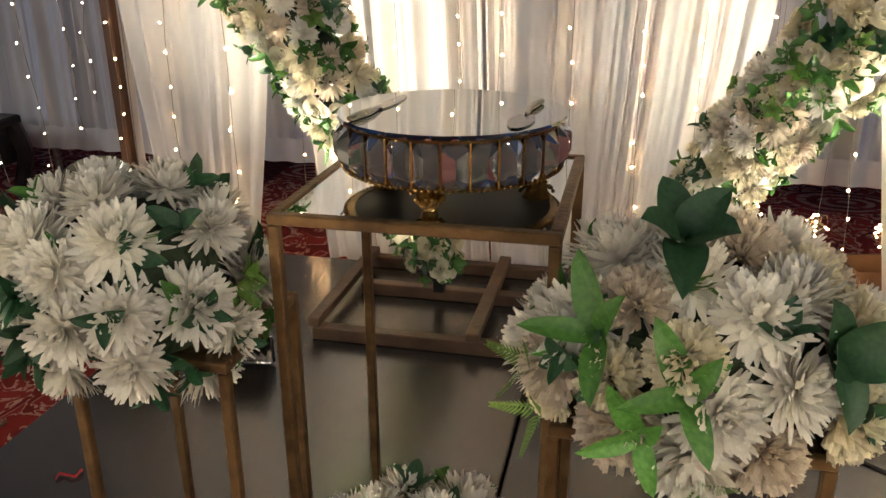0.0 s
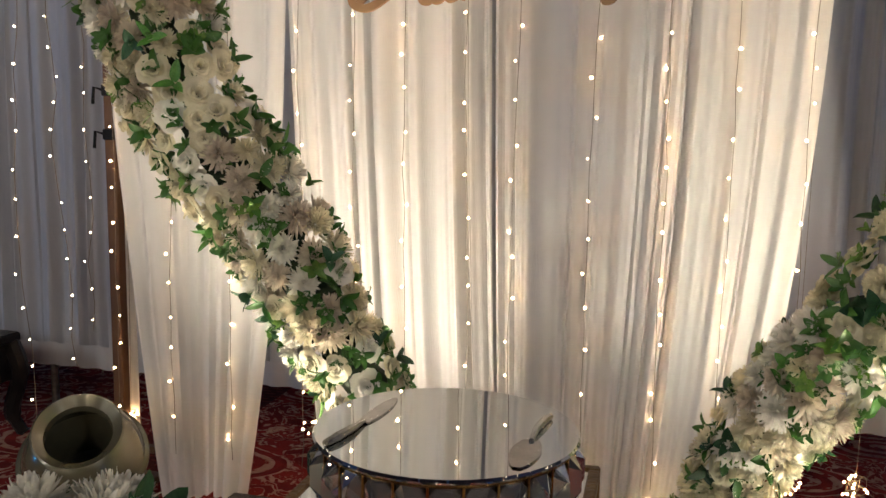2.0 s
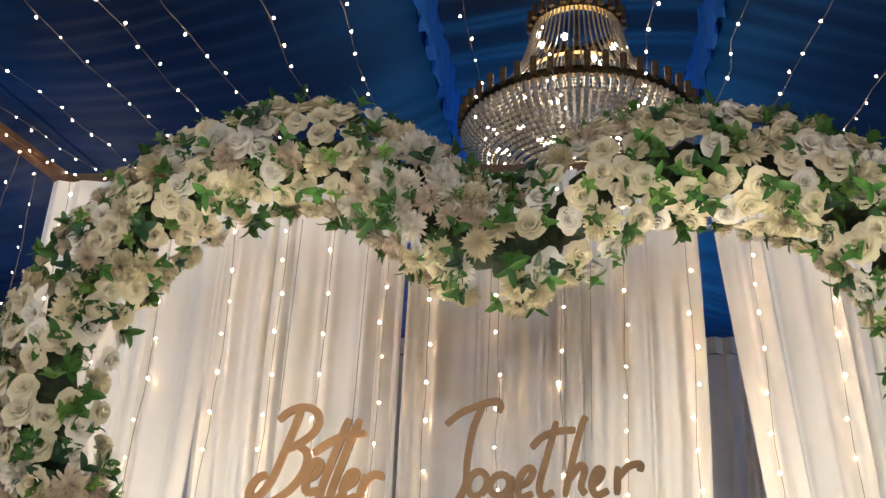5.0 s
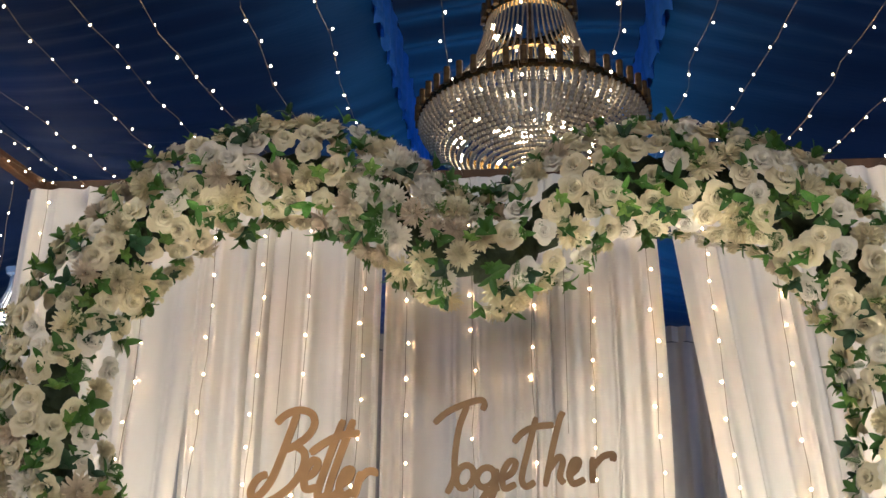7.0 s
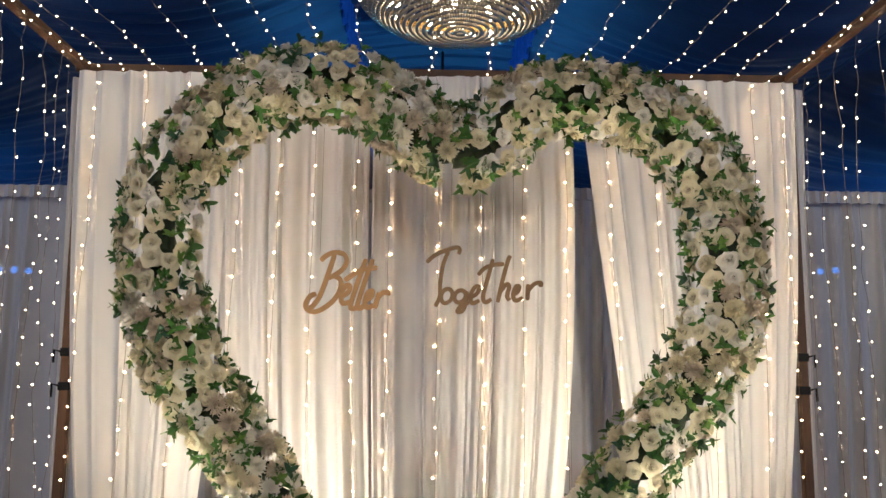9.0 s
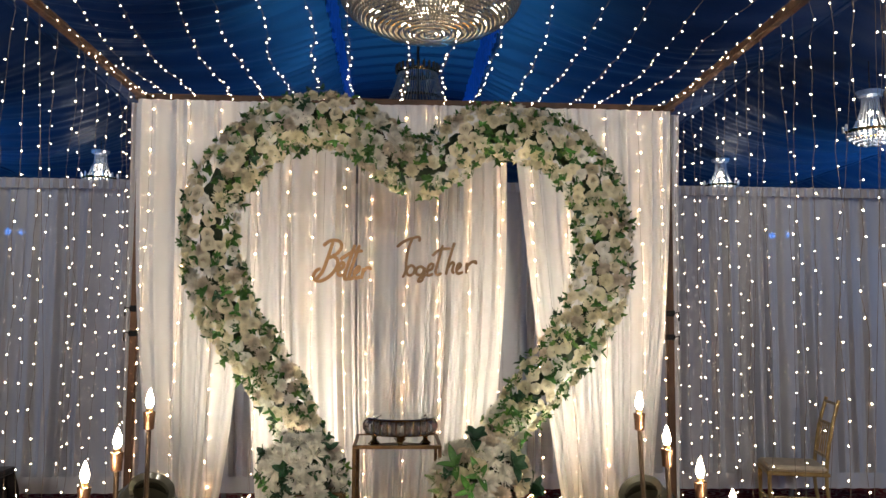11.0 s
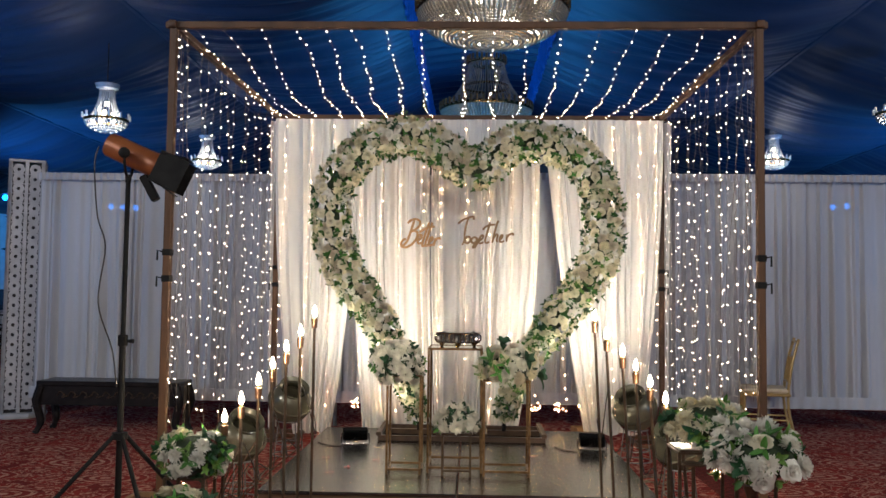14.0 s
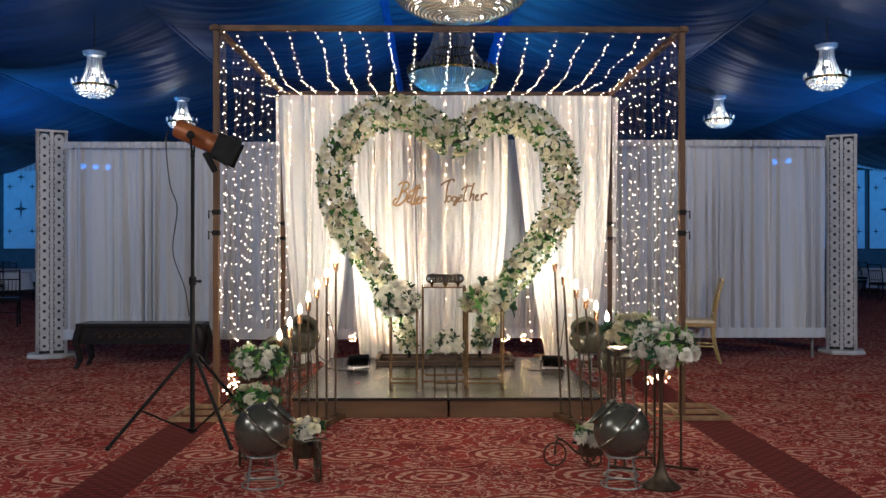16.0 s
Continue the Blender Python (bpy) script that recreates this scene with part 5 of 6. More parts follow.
# ---- pots ----
def pot(x, y, z, r, toward, tip, material, stand=True):
    """A round glazed pot tipped on its side in a wire ring stand."""
    p = thing("glazed_pot", (x, y, 0), "big round glazed metal pot tipped sideways on a wire stand", "pot", "glazed pots", rz=toward)
    m = Matrix.Translation((0, 0, z)) @ Matrix.Rotation(radians(tip), 4, "Y")
    body = [(0.0, -0.98 * r), (0.35 * r, -0.95 * r), (0.68 * r, -0.74 * r), (0.92 * r, -0.40 * r), (1.0 * r, -0.02 * r), (0.985 * r, 0.06 * r), (1.02 * r, 0.08 * r), (1.02 * r, 0.13 * r), (0.96 * r, 0.16 * r), (0.86 * r, 0.48 * r), (0.70 * r, 0.68 * r), (0.58 * r, 0.76 * r), (0.56 * r, 0.84 * r), (0.66 * r, 0.92 * r), (0.70 * r, 0.955 * r), (0.67 * r, 0.975 * r), (0.52 * r, 0.86 * r), (0.50 * r, 0.74 * r), (0.75 * r, 0.40 * r), (0.9 * r, 0.0), (0.6 * r, -0.7 * r), (0.0, -0.9 * r)]
    part("body", Shape().lathe(body, 40, m, False), material, p)
    part("band", Shape().lathe([(0.985 * r, 0.075 * r), (1.035 * r, 0.085 * r), (1.035 * r, 0.125 * r), (0.97 * r, 0.135 * r)], 40, m, False), BRONZE, p, "raised dark band")
    for rr, zz in ((0.55 * r, z - 0.86 * r), (0.72 * r, 0.006), (0.60 * r, (z - 0.86 * r) * 0.35)):
        part("stand_ring", Shape().tube([(rr * math.cos(2 * math.pi * k / 24), rr * math.sin(2 * math.pi * k / 24), max(zz, 0.006)) for k in range(24)], 0.005, 6, True), WIRE, p, "bent wire ring")
    for k in range(4):
        a = math.pi / 4 + math.pi / 2 * k
        part("stand_leg", Shape().tube([(0.55 * r * math.cos(a), 0.55 * r * math.sin(a), z - 0.86 * r), (0.72 * r * math.cos(a), 0.72 * r * math.sin(a), 0.006)], 0.005, 6), WIRE, p, "thin wire leg")
    return p


pot(-1.33, -1.33, 0.305, 0.158, 12, 44, POT)
pot(0.665, -1.36, 0.305, 0.158, 166, 44, POT)
pot(-1.71, 2.50, 0.44, 0.185, -60, 40, POTCREAM)
pot(1.20, 2.50, 0.42, 0.185, -125, 40, POTCREAM)
pot(-1.70, 0.94, 0.40, 0.17, -50, 38, POTCREAM)
pot(1.18, 0.94, 0.40, 0.17, -130, 38, POTCREAM)


# ---- front flower stands ----
def tall_stand(x, y, w, d, h, label):
    t = thing("flower_stand", (x, y, 0), label, "flower stand", "front flower stands")
    for sx in (-1, 1):
        for sy in (-1, 1):
            part("leg", Shape().bar((sx * w, sy * d, 0), (sx * w, sy * d, h), 0.014, 0.014, 0.002), BRONZE, t)
    for z in (0.05, h - 0.007):
        for s in (-1, 1):
            part("rail", Shape().bar((-w, s * d, z), (w, s * d, z), 0.012, 0.012, 0.002), BRONZE, t, "", False)
            part("rail", Shape().bar((s * w, -d, z), (s * w, d, z), 0.012, 0.012, 0.002), BRONZE, t, "", False)
    part("top_plate", Shape().box(-w, w, -d, d, h - 0.004, h + 0.006, 0.002), BRONZE, t, "", False)
    return t


tall_stand(-1.50, -0.64, 0.09, 0.09, 0.50, "bronze metal stand holding a bouquet beside a pot")
tall_stand(-1.47, -0.84, 0.08, 0.08, 0.30, "short bronze metal stand with a small bouquet")
bouquet((-1.49, -0.64, 0.585), 0.165, 0.15, 0.125, 20, 0.044, "green and white rose bouquet on a bronze stand", 71, (ROSES, ROSES, MUMS), 80, -0.5, 4, "front bouquets")
bouquet((-1.47, -0.84, 0.375), 0.135, 0.12, 0.10, 13, 0.044, "small green and white rose bouquet on a short stand", 74, (ROSES, ROSES), 60, -0.5, 3, "front bouquets")
tall_stand(0.84, -0.85, 0.12, 0.10, 0.70, "bronze metal stand holding a wide bouquet")
bouquet((0.86, -0.85, 0.80), 0.18, 0.15, 0.11, 22, 0.046, "wide bouquet of white flowers and green leaves on a metal stand", 77, (MUMS, ROSES, MUMS_CREAM), 50, -0.4, 2, "front bouquets")
tr = thing("trumpet_stand", (0.875, -1.40, 0), "slim metal pedestal with a flared round foot under a bouquet", "flower stand", "front flower stands")
part("pedestal", Shape().lathe([(0.0, 0.0), (0.105, 0.0), (0.108, 0.008), (0.085, 0.022), (0.040, 0.06), (0.022, 0.12), (0.013, 0.22), (0.011, 0.45), (0.013, 0.60), (0.030, 0.66), (0.0, 0.66)], 24, None, False), BRONZE, tr)
bouquet((0.90, -1.40, 0.765), 0.185, 0.16, 0.125, 28, 0.050, "loose bouquet of white chrysanthemums and leaves on a slim pedestal", 79, (MUMS, MUMS, ROSES), 46, -0.55, 2, "front bouquets")
for x, y in ((1.10, -1.02), (0.76, -1.02)):
    st = thing("support_stand", (x, y, 0), "thin bronze upright stand behind the bouquet", "stand", "thin stands")
    part("pole", Shape().tube([(0, 0, 0.01), (0, 0, 0.66)], 0.008, 8), BRONZE, st)
    part("foot", Shape().bar((-0.09, 0.05, 0.008), (0.09, -0.05, 0.008), 0.014), BRONZE, st, "", False)
    part("top_plate", Shape().lathe([(0.0, 0.655), (0.05, 0.658), (0.05, 0.664), (0.0, 0.666)], 14, None, False), BRONZE, st)


def bicycle(x, y, rz, label, size=0.72):
    """A little wire tricycle that carries a planter box."""
    b = thing("bicycle_planter", (x, y, 0), label, "planter", "bicycle planters", rz=rz)
    for wx, wy, r in ((-0.20, 0, 0.095), (0.12, -0.07, 0.06), (0.12, 0.07, 0.06)):
        w = part("wheel", Shape().tube([(wx + r * math.cos(2 * math.pi * k / 28), wy, r + 0.004 + r * math.sin(2 * math.pi * k / 28)) for k in range(28)], 0.008, 6, True), BRONZE, b, "wire wheel")
        sp = Shape()
        for k in range(4):
            a = math.pi * k / 4
            sp.tube([(wx - r * math.cos(a), wy, r + 0.004 - r * math.sin(a)), (wx + r * math.cos(a), wy, r + 0.004 + r * math.sin(a))], 0.002, 4)
        part("spokes", sp, BRONZE, w)
    part("frame", Shape().tube(smooth_line([(-0.20, 0, 0.10), (-0.18, 0, 0.22), (-0.10, 0, 0.19), (0.0, 0, 0.10), (0.12, 0, 0.065)], 5), 0.009, 6).tube([(0.12, -0.07, 0.065), (0.12, 0.07, 0.065)], 0.005, 6), BRONZE, b)
    part("handlebar", Shape().tube(smooth_line([(-0.15, -0.07, 0.235), (-0.19, -0.03, 0.25), (-0.19, 0.03, 0.25), (-0.15, 0.07, 0.235)], 5), 0.005, 6), BRONZE, b)
    part("seat", Shape().ball((-0.03, 0, 0.19), 0.028, 10, 6, 0.4), BLACK, b)
    part("planter_box", Shape().box(0.02, 0.20, -0.075, 0.075, 0.085, 0.185, 0.006), BRONZE, b, "dark planter box", False)
    b.scale = (size, size, size)
    return b


bicycle(-1.10, -1.08, 110, "small dark wire tricycle planter with white flowers", 0.95)
bicycle(0.50, -0.92, 8, "small wire tricycle planter with white flowers beside a pot")
bouquet((-1.135, -0.98, 0.225), 0.09, 0.075, 0.06, 9, 0.040, "few white flowers in a tricycle planter", 83, (MUMS, ROSES), 10, -0.2, 2, "planter flowers")
bouquet((0.58, -0.91, 0.175), 0.09, 0.075, 0.07, 10, 0.042, "few white flowers in a tricycle planter", 85, (MUMS, ROSES), 12, -0.3, 2, "planter flowers")

# ---- spotlight on a tripod ----
TX, TY = -2.06, -0.13
tri = thing("tripod_stand", (TX, TY, 0), "tall black tripod stand with folding braced legs", "tripod", "")
part("column", Shape().tube([(0, 0, 0.03), (0, 0, 1.10)], 0.017, 12), BLACK, tri)
part("upper_column", Shape().tube([(0, 0, 1.05), (0, 0, 1.98)], 0.013, 12), BLACK, tri)
part("collar", Shape().lathe([(0.016, 1.06), (0.026, 1.065), (0.026, 1.12), (0.016, 1.125)], 14), BLACK, tri)
part("clamp_knob", Shape().tube([(0.02, 0, 1.09), (0.06, -0.01, 1.09)], [0.006, 0.013], 8), BLACK, tri)
part("leg_collar", Shape().lathe([(0.018, 0.56), (0.040, 0.565), (0.040, 0.60), (0.018, 0.605)], 14), BLACK, tri)
part("lower_collar", Shape().lathe([(0.018, 0.035), (0.034, 0.04), (0.034, 0.065), (0.018, 0.07)], 14), BLACK, tri)
for fx, fy in ((-0.44, -0.39), (0.34, 0.43), (0.36, -0.38)):
    d = Vector((fx, fy, 0)).normalized()
    leg = part("leg", Shape().tube([(d.x * 0.035, d.y * 0.035, 0.58), (fx, fy, 0.015)], 0.0125, 8), BLACK, tri)
    part("rubber_foot", Shape().ball((fx, fy, 0.015), 0.016, 8, 5), BLACK, leg)
    part("brace", Shape().tube([(d.x * 0.03, d.y * 0.03, 0.052), (fx * 0.62, fy * 0.62, 0.232)], 0.007, 6), BLACK, tri)
sp = thing("spotlight", (TX, TY, 2.045), "orange theatre spotlight with black barn doors on the tripod", "spotlight", rz=8)
ax = Matrix.Translation((0.05, 0, 0.045)) @ Matrix.Rotation(radians(90 + 24), 4, "Y")
part("shell", Shape().lathe([(0.0, -0.185), (0.055, -0.18), (0.066, -0.165), (0.068, 0.085), (0.072, 0.09), (0.072, 0.115), (0.060, 0.118), (0.056, 0.09), (0.0, 0.08)], 28, ax, False), ORANGE, sp, "orange metal shell")
part("lens", Shape().lathe([(0.0, 0.100), (0.035, 0.096), (0.056, 0.088)], 24, ax, False), STEEL, sp, "round glass lens")
for k, (w, l, op) in enumerate(((0.09, 0.15, 12), (0.09, 0.15, 12), (0.09, 0.17, 8), (0.09, 0.17, 8))):
    t = ax @ Matrix.Rotation(math.pi / 2 * (0, 2, 1, 3)[k], 4, "Z") @ Matrix.Translation((0.074, 0, 0.115)) @ Matrix.Rotation(radians(op), 4, "Y")
    part("barn_door", Shape().box(-0.002, 0.002, -w, w, 0.0, l, 0.0, t), BLACK, sp, "black folding barn door", False)
part("yoke", Shape().tube(smooth_line([(0, -0.082, 0.06), (0, -0.085, 0.0), (0, -0.04, -0.055), (0, 0.04, -0.055), (0, 0.085, 0.0), (0, 0.082, 0.06)], 5), 0.008, 6), BLACK, sp)
part("tilt_knob", Shape().lathe([(0.026, 0.0), (0.030, 0.006), (0.030, 0.02), (0.022, 0.026)], 10, Matrix.Translation((0, -0.085, 0.055)) @ Matrix.Rotation(radians(90), 4, "X")), BLACK, sp)
part("spigot", Shape().tube([(0, 0, -0.09), (0, 0, -0.05)], 0.016, 10), BLACK, sp)
part("ballast_box", Shape().box(-0.022, 0.022, -0.03, 0.03, -0.15, 0.0, 0.006, Matrix.Translation((0.09, -0.04, -0.06)) @ Matrix.Rotation(radians(-28), 4, "Y")), BLACK, sp, "small black connector block", False)
part("cord", Shape().tube(smooth_line([(-0.16, 0, 0.10), (-0.18, 0, 0.0), (-0.15, -0.02, -0.28), (-0.10, -0.03, -0.45), (-0.13, -0.02, -0.75), (-0.05, -0.02, -1.0), (-0.02, -0.02, -1.2)], 6), 0.0045, 6), DARKCORD, sp)

# ---- bench, chair, box ----
bench = thing("low_bench", (-3.63, 3.47, 0), "long low black lacquered bench with carved apron and curved legs", "bench")
part("top", Shape().box(-0.69, 0.69, -0.19, 0.19, 0.455, 0.50, 0.008), BLACKWOOD, bench, "", False)
for sy in (-1, 1):
    part("apron", Shape().box(-0.65, 0.65, sy * 0.16 - 0.012, sy * 0.16 + 0.012, 0.27, 0.456, 0.004), BLACKWOOD, bench, "", False)
for k in range(9):
    cx = -0.44 + 0.11 * k
    part("carving", Shape().tube(smooth_line([(cx - 0.05, -0.175, 0.36), (cx - 0.02, -0.177, 0.40), (cx + 0.02, -0.177, 0.375), (cx, -0.177, 0.345), (cx + 0.05, -0.175, 0.36)], 4), 0.006, 5), BRONZE, bench, "scrolled carving")
for sx in (-1, 1):
    part("end_apron", Shape().box(sx * 0.65 - 0.012, sx * 0.65 + 0.012, -0.148, 0.148, 0.27, 0.456, 0.004), BLACKWOOD, bench, "", False)
    for sy in (-1, 1):
        part("leg", Shape().tube(smooth_line([(sx * 0.65, sy * 0.155, 0.455), (sx * 0.685, sy * 0.17, 0.30), (sx * 0.65, sy * 0.15, 0.12), (sx * 0.68, sy * 0.17, 0.02), (sx * 0.69, sy * 0.175, 0.0)], 5), [0.045] * 6 + [0.038] * 6 + [0.028] * 6 + [0.036] * 3, 8), BLACKWOOD, bench)


def gold_chair(x, y, rz, label, dark=False):
    body = BLACKWOOD if dark else CHAIRGOLD
    c = thing("banquet_chair", (x, y, 0), label, "chair", "banquet chairs", rz=rz)
    for sx in (-1, 1):
        part("front_leg", Shape().tube([(sx * 0.19, -0.20, 0), (sx * 0.19, -0.20, 0.45)], [0.012, 0.016], 8), body, c)
        part("back_post", Shape().tube(smooth_line([(sx * 0.18, 0.27, 0), (sx * 0.18, 0.21, 0.25), (sx * 0.18, 0.20, 0.46), (sx * 0.18, 0.24, 0.75), (sx * 0.17, 0.30, 0.98)], 5), 0.014, 8), body, c)
        part("side_stretcher", Shape().tube([(sx * 0.19, -0.20, 0.20), (sx * 0.18, 0.215, 0.20)], 0.008, 6), body, c)
    for z, y0 in ((0.95, 0.29), (0.80, 0.255), (0.56, 0.21)):
        part("back_rail", Shape().tube([(-0.175, y0, z), (0.175, y0, z)], 0.011, 6), body, c)
    for k in range(5):
        xx = -0.12 + 0.06 * k
        part("spindle", Shape().tube([(xx, 0.21, 0.56), (xx, 0.255, 0.80)], 0.006, 6), body, c)
    part("seat_frame", Shape().box(-0.21, 0.21, -0.22, 0.22, 0.425, 0.455, 0.006), body, c, "", False)
    part("seat_cushion", Shape().box(-0.205, 0.205, -0.215, 0.205, 0.455, 0.50, 0.016), BLACKWOOD if dark else CUSHION, c, "" if dark else "cream seat pad", False)
    part("front_stretcher", Shape().tube([(-0.19, -0.20, 0.25), (0.19, -0.20, 0.25)], 0.008, 6), body, c)
    return c


gold_chair(2.72, 3.82, -104, "pale gold banquet chair with a cream seat pad")
box = thing("small_box", (0.93, 3.45, 0), "open brown cardboard box with cables on the carpet", "box", rz=12)
part("side", Shape().box(-0.13, 0.13, -0.10, -0.088, 0, 0.13), BOXCARD, box, "", False)
part("side", Shape().box(-0.13, 0.13, 0.088, 0.10, 0, 0.13), BOXCARD, box, "", False)
part("end", Shape().box(-0.13, -0.118, -0.088, 0.088, 0, 0.13), BOXCARD, box, "", False)
part("end", Shape().box(0.118, 0.13, -0.088, 0.088, 0, 0.13), BOXCARD, box, "", False)
part("bottom", Shape().box(-0.118, 0.118, -0.088, 0.088, 0, 0.01), BOXCARD, box, "", False)
cr = random.Random(91)
for k, (x, y) in enumerate(((-1.75, 1.6), (-1.72, 0.3), (1.2, 1.6), (0.85, 3.2), (1.15, 0.1))):
    cb = thing("loose_cable", (x, y, 0), "tangled loose cable lying on the carpet", "cable", "cables")
    pts = [(cr.uniform(-0.22, 0.22), cr.uniform(-0.35, 0.35), 0.006 + 0.004 * (i % 3)) for i in range(12)]
    part("cord", Shape().tube(smooth_line(pts, 6), 0.004, 5), DARKCORD if k % 2 else CORD, cb)
br = thing("dry_twigs", (-1.62, 0.45, 0), "bundle of bare brown twigs leaning beside the lamps", "twigs")
for k in range(9):
    a = cr.uniform(0, 6.28)
    part("twig", Shape().tube(smooth_line([(0.05 * math.cos(a), 0.05 * math.sin(a), 0.0), (0.13 * math.cos(a), 0.13 * math.sin(a) - 0.1, 0.18), (0.30 * math.cos(a) + 0.1, 0.30 * math.sin(a), 0.42)], 5), 0.004, 5), TIMBER, br)


# ---- chandeliers ----
def great_chandelier(x, y, z, lit, label, scale=1.0):
    """A beaded bowl under a ring of gilt tubes, with a skirt of strands up to a crown."""
    c = thing("great_chandelier", (x, y, z), label, "chandelier", "great chandeliers")
    k = scale
    R = 1.07 * k
    part("rim_ring", Shape().lathe([(R - 0.03, 0.70 * k), (R + 0.02, 0.70 * k), (R + 0.025, 0.74 * k), (R + 0.02, 0.78 * k), (R - 0.03, 0.78 * k), (R - 0.03, 0.70 * k)], 64, None, False), GOLDLEAF, c, "gilt rim")
    part("inner_ring", Shape().lathe([(0.50 * k, 1.28 * k), (0.55 * k, 1.28 * k), (0.55 * k, 1.33 * k), (0.50 * k, 1.33 * k), (0.50 * k, 1.28 * k)], 48, None, False), GOLDLEAF, c, "gilt inner ring")
    part("crown_ring", Shape().lathe([(0.36 * k, 1.86 * k), (0.44 * k, 1.86 * k), (0.45 * k, 1.92 * k), (0.36 * k, 1.94 * k), (0.36 * k, 1.86 * k)], 48, None, False), GOLDLEAF, c, "gilt crown ring")
    strand = Shape()
    for i in range(22):
        t = (i + 0.5) / 22
        a = t * math.pi / 2
        strand.ball((R * math.cos(a) ** 0.9, 0, 0.70 * k - 0.44 * k * math.sin(a) ** 1.25), 0.030 * k * (1 - 0.35 * t), 6, 4)
    me = strand.mesh("bead_strand", BEAD)
    for i in range(92):
        part("bead_strand", me, None, c, m=Matrix.Rotation(2 * math.pi * i / 92, 4, "Z"))
    skirt = Shape().tube(smooth_line([(R - 0.06, 0, 0.78 * k), (0.80 * k, 0, 1.02 * k), (0.55 * k, 0, 1.42 * k), (0.42 * k, 0, 1.88 * k)], 6), 0.010 * k, 5).mesh("skirt_strand", BEAD)
    for i in range(64):
        part("skirt_strand", skirt, None, c, m=Matrix.Rotation(2 * math.pi * (i + 0.5) / 64, 4, "Z"))
    gilt = Shape().lathe([(0.0, 0.0), (0.030 * k, 0.004), (0.030 * k, 0.16 * k), (0.024 * k, 0.165 * k), (0.0, 0.15 * k)], 10, None, False).mesh("gilt_tube", GOLD)
    for i in range(46):
        a = 2 * math.pi * i / 46
        part("gilt_tube", gilt, None, c, m=pose((R + 0.03) * math.cos(a), (R + 0.03) * math.sin(a), 0.74 * k))
    for i in range(24):
        a = 2 * math.pi * i / 24
        part("crown_tube", gilt, None, c, m=pose(0.46 * k * math.cos(a), 0.46 * k * math.sin(a), 1.88 * k))
    part("bulb_tray", Shape().lathe([(0.0, 0.80 * k), (0.70 * k, 0.80 * k), (0.70 * k, 0.815 * k), (0.0, 0.815 * k)], 32, None, False), BRONZE, c, "dull metal inner tray")
    part("hanger", Shape().tube([(0, 0, 0.8 * k), (0, 0, 7.85 - z)], 0.03, 8), BRONZE, c)
    if lit:
        r = random.Random(3)
        lampmesh = Shape().ball((0, 0, 0), 0.034 * k, 8, 6).mesh("bulb", LAMPGLOW)
        for i in range(34):
            a, rr = r.uniform(0, 6.28), r.uniform(0.15, 0.86) * R
            zz = 0.70 * k - 0.44 * k * math.sqrt(max(0.02, 1 - (rr / R) ** 2)) * r.uniform(0.3, 0.8) + 0.02
            part("bulb", lampmesh, None, c, "glowing bulb", m=pose(rr * math.cos(a), rr * math.sin(a), zz))
        for i in range(14):
            a, t = 2 * math.pi * i / 14, r.uniform(0, 1)
            rr = (0.62 - 0.22 * t) * k
            part("bulb", lampmesh, None, c, "glowing bulb", m=pose(rr * math.cos(a), rr * math.sin(a), (1.15 + 0.6 * t) * k))
    return c


great_chandelier(0.08, 7.35, 4.74, True, "huge lit crystal bowl chandelier with gilt tubes and bead strands")
great_chandelier(0.12, 15.2, 5.05, False, "huge crystal chandelier dim in blue light")
great_chandelier(-14.8, 24.0, 5.0, False, "far crystal chandelier dim in blue light", 0.6)


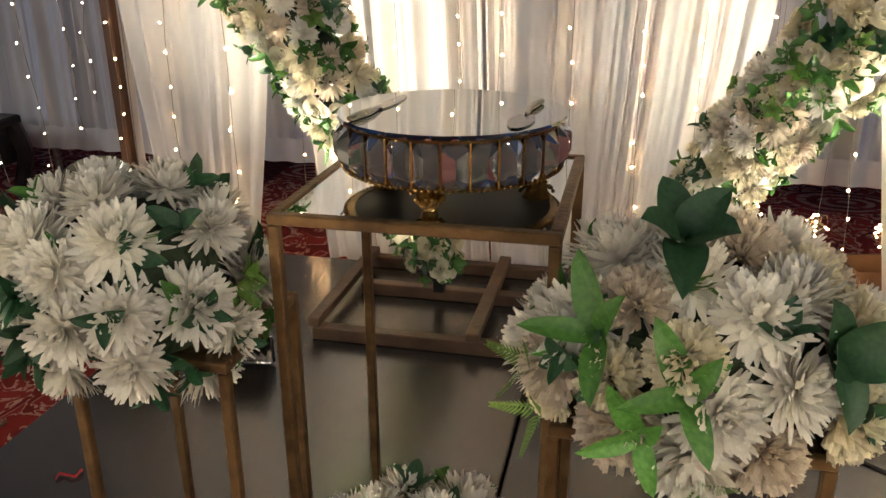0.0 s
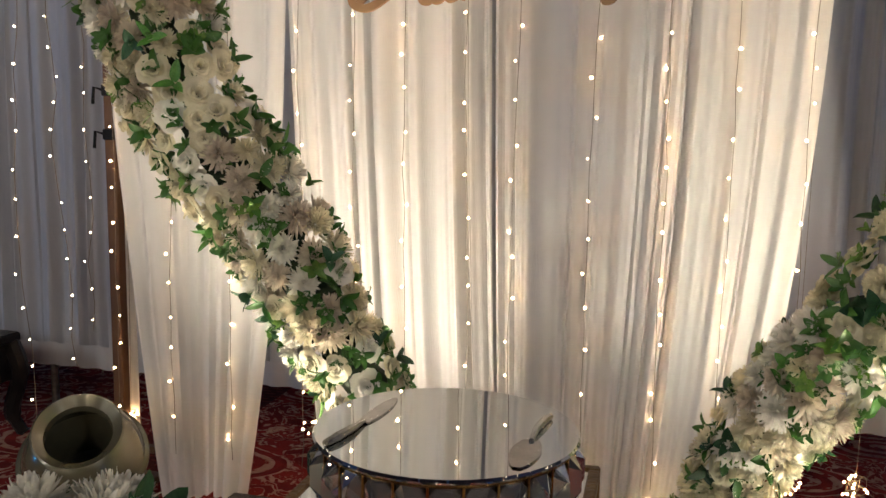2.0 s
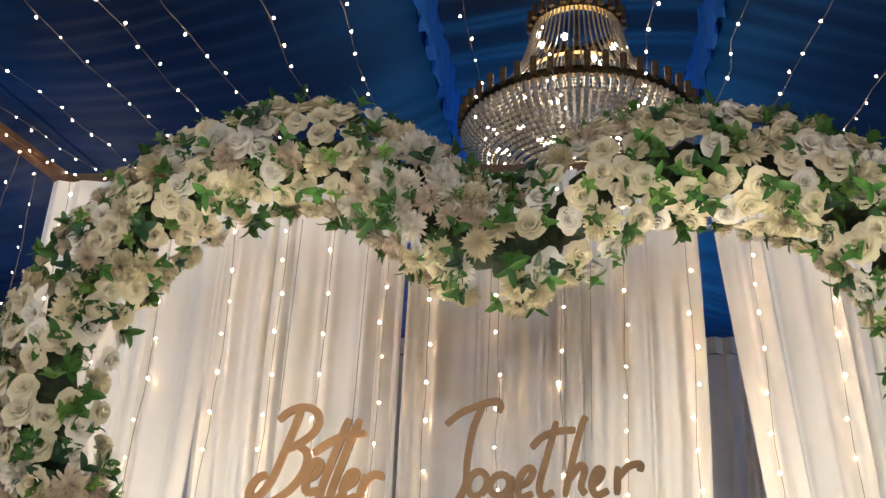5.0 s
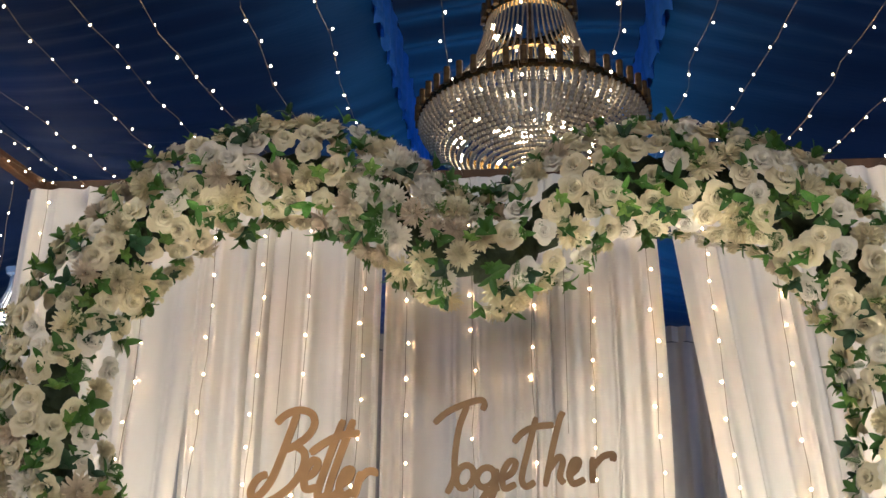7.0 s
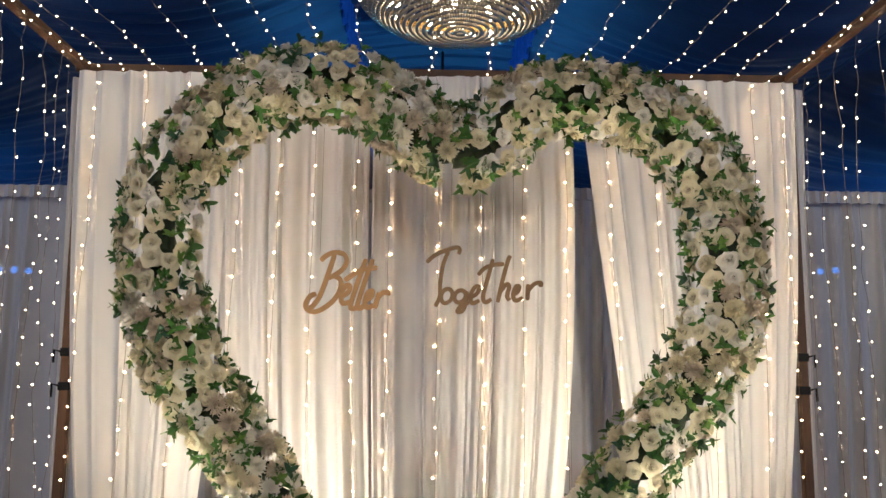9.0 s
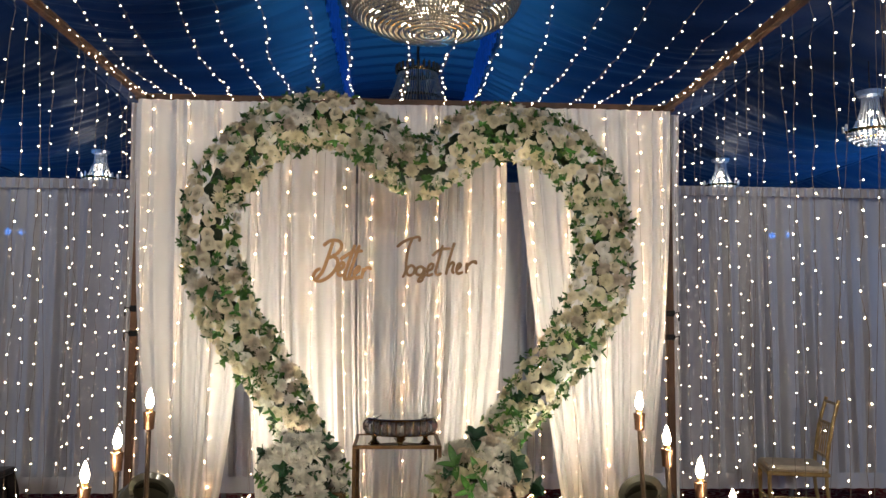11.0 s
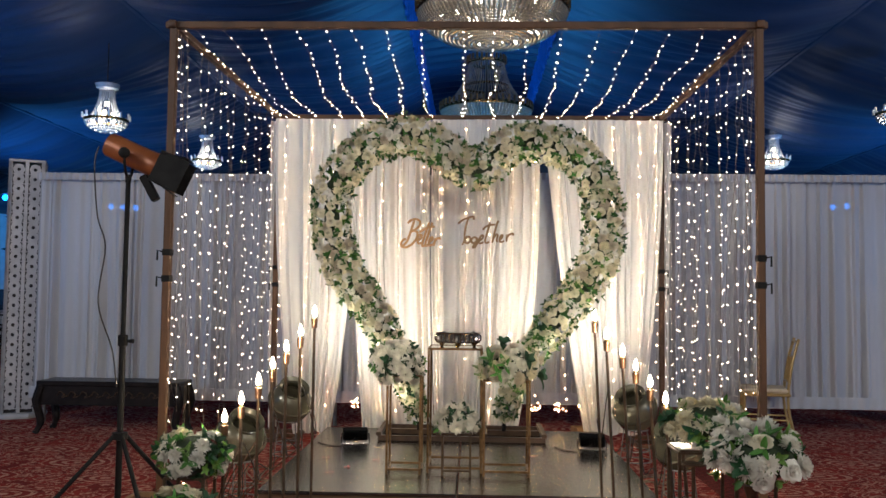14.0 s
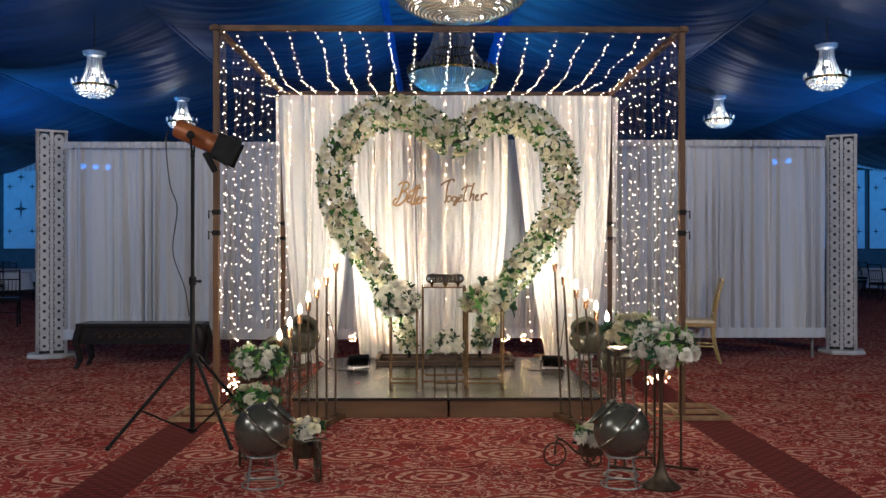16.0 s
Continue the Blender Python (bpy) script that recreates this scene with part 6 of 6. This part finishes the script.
def small_chandelier(x, y, z, top):
    c = thing("small_chandelier", (x, y, z), "small lit crystal chandelier hanging on a thin rod", "chandelier", "small chandeliers")
    part("rod", Shape().tube([(0, 0, 0.85), (0, 0, top - z)], 0.012, 6), BRONZE, c)
    part("top_crown", Shape().lathe([(0.10, 0.80), (0.20, 0.84), (0.23, 0.92), (0.20, 0.93), (0.08, 0.86)], 20, None, False), BEADCLEAR, c)
    part("rim", Shape().lathe([(0.36, 0.20), (0.40, 0.20), (0.41, 0.25), (0.37, 0.26), (0.36, 0.20)], 28, None, False), GOLDLEAF, c, "gilt rim")
    bowl = Shape()
    for i in range(6):
        a = (i + 0.5) / 6 * math.pi / 2
        bowl.ball((0.38 * math.cos(a), 0, 0.21 - 0.21 * math.sin(a)), 0.030, 6, 4)
    bm_ = bowl.mesh("bead_strand", BEADCLEAR)
    sk = Shape().tube(smooth_line([(0.30, 0, 0.26), (0.22, 0, 0.42), (0.15, 0, 0.62), (0.13, 0, 0.82)], 4), 0.012, 5).mesh("skirt_strand", BEADCLEAR)
    cand = Shape().lathe([(0.0, 0.0), (0.022, 0.0), (0.022, 0.10), (0.0, 0.12)], 8, None, False).mesh("candle_tube", CLOTH)
    for i in range(28):
        part("bead_strand", bm_, None, c, m=Matrix.Rotation(2 * math.pi * i / 28, 4, "Z"))
    for i in range(22):
        part("skirt_strand", sk, None, c, m=Matrix.Rotation(2 * math.pi * i / 22, 4, "Z"))
    for i in range(12):
        a = 2 * math.pi * i / 12
        part("candle_tube", cand, None, c, m=pose(0.43 * math.cos(a), 0.43 * math.sin(a), 0.24))
    lampmesh = Shape().ball((0, 0, 0), 0.05, 8, 6).mesh("bulb", LAMPGLOW)
    for i, (bx, by, bz) in enumerate(((0.0, -0.10, 0.36), (0.10, 0.06, 0.34), (-0.10, 0.06, 0.34), (0, 0, 0.55), (0.20, -0.12, 0.17), (-0.20, -0.12, 0.17), (0.0, -0.26, 0.15))):
        part("bulb", lampmesh, None, c, "glowing bulb", m=pose(bx, by, bz))
    return c


for (x, y, z), top in zip(CHANDELIERS, (6.2, 6.2, 6.1, 6.1)):
    small_chandelier(x, y, z, top)


# ---- far tables and lamps ----
def round_table(x, y):
    t = thing("round_table", (x, y, 0), "dark round banquet table under a white cloth", "table", "banquet tables")
    part("tabletop", Shape().lathe([(0.0, 0.72), (0.88, 0.72), (0.88, 0.745), (0.0, 0.745)], 32, None, False), TIMBER, t)
    part("pedestal", Shape().lathe([(0.0, 0), (0.35, 0), (0.33, 0.03), (0.06, 0.06), (0.05, 0.72)], 16, None, False), BLACK, t)
    cl = thing("tablecloth", (x, y, 0.747), "white cloth hanging over a round banquet table", "tablecloth", "tablecloths")
    v = Shape()
    n = 72
    rings = [[(0.001, 0.004)] * n, [(0.90, 0.006)] * n]
    for dz, dr in ((-0.12, 0.01), (-0.28, 0.03), (-0.42, 0.05)):
        rings.append([(0.905 + dr * (1 + 0.8 * math.sin(2 * math.pi * k * 9 / n)), dz) for k in range(n)])
    verts = [(r_ * math.cos(2 * math.pi * k / n), r_ * math.sin(2 * math.pi * k / n), z_) for ring_ in rings for k, (r_, z_) in enumerate(ring_)]
    faces = [(i * n + k, (i + 1) * n + k, (i + 1) * n + (k + 1) % n, i * n + (k + 1) % n) for i in range(len(rings) - 1) for k in range(n)]
    part("cloth", v.add(verts, faces), CLOTH, cl)


for x, y in ((14.2, 20.5), (12.2, 16.0), (-13.5, 20.0), (-11.6, 15.5)):
    round_table(x, y)
    for k in range(4):
        a = radians(30 + 90 * k)
        gold_chair(x + 1.15 * math.cos(a), y + 1.15 * math.sin(a), math.degrees(a) - 90, "dark banquet chair at a round table", True)
for x, y, rz in ((-7.75, 8.6, 20), (-7.15, 9.0, 5)):
    gold_chair(x, y, rz, "dark banquet chair standing behind the pillar", True)
for x, z in ((-17.1, 4.72), (-16.6, 4.66), (17.6, 4.75), (-13.2, 4.42), (-12.75, 4.40), (-12.3, 4.38), (12.4, 4.62), (12.9, 4.66)):
    bl = thing("blue_stage_lamp", (x, 25.0, z), "small stage lamp glowing bright blue under the ceiling", "stage lamp", "blue lamps")
    part("housing", Shape().lathe([(0.0, -0.02), (0.12, 0.0), (0.15, 0.28), (0.0, 0.32)], 14, Matrix.Rotation(radians(-90), 4, "X"), False), BLACK, bl)
    part("lens", Shape().lathe([(0.0, -0.045), (0.11, -0.035), (0.11, -0.02)], 16, Matrix.Rotation(radians(-90), 4, "X"), False), BLUEGLOW, bl, "glowing blue lens")
    part("hanger", Shape().tube([(0, 0.1, 0.1), (0, 0.1, 0.9)], 0.02, 6), BLACK, bl)
for ob in bpy.data.objects:
    if ob.name.startswith("bead_strand"):
        ob["kind"] = "stuff"
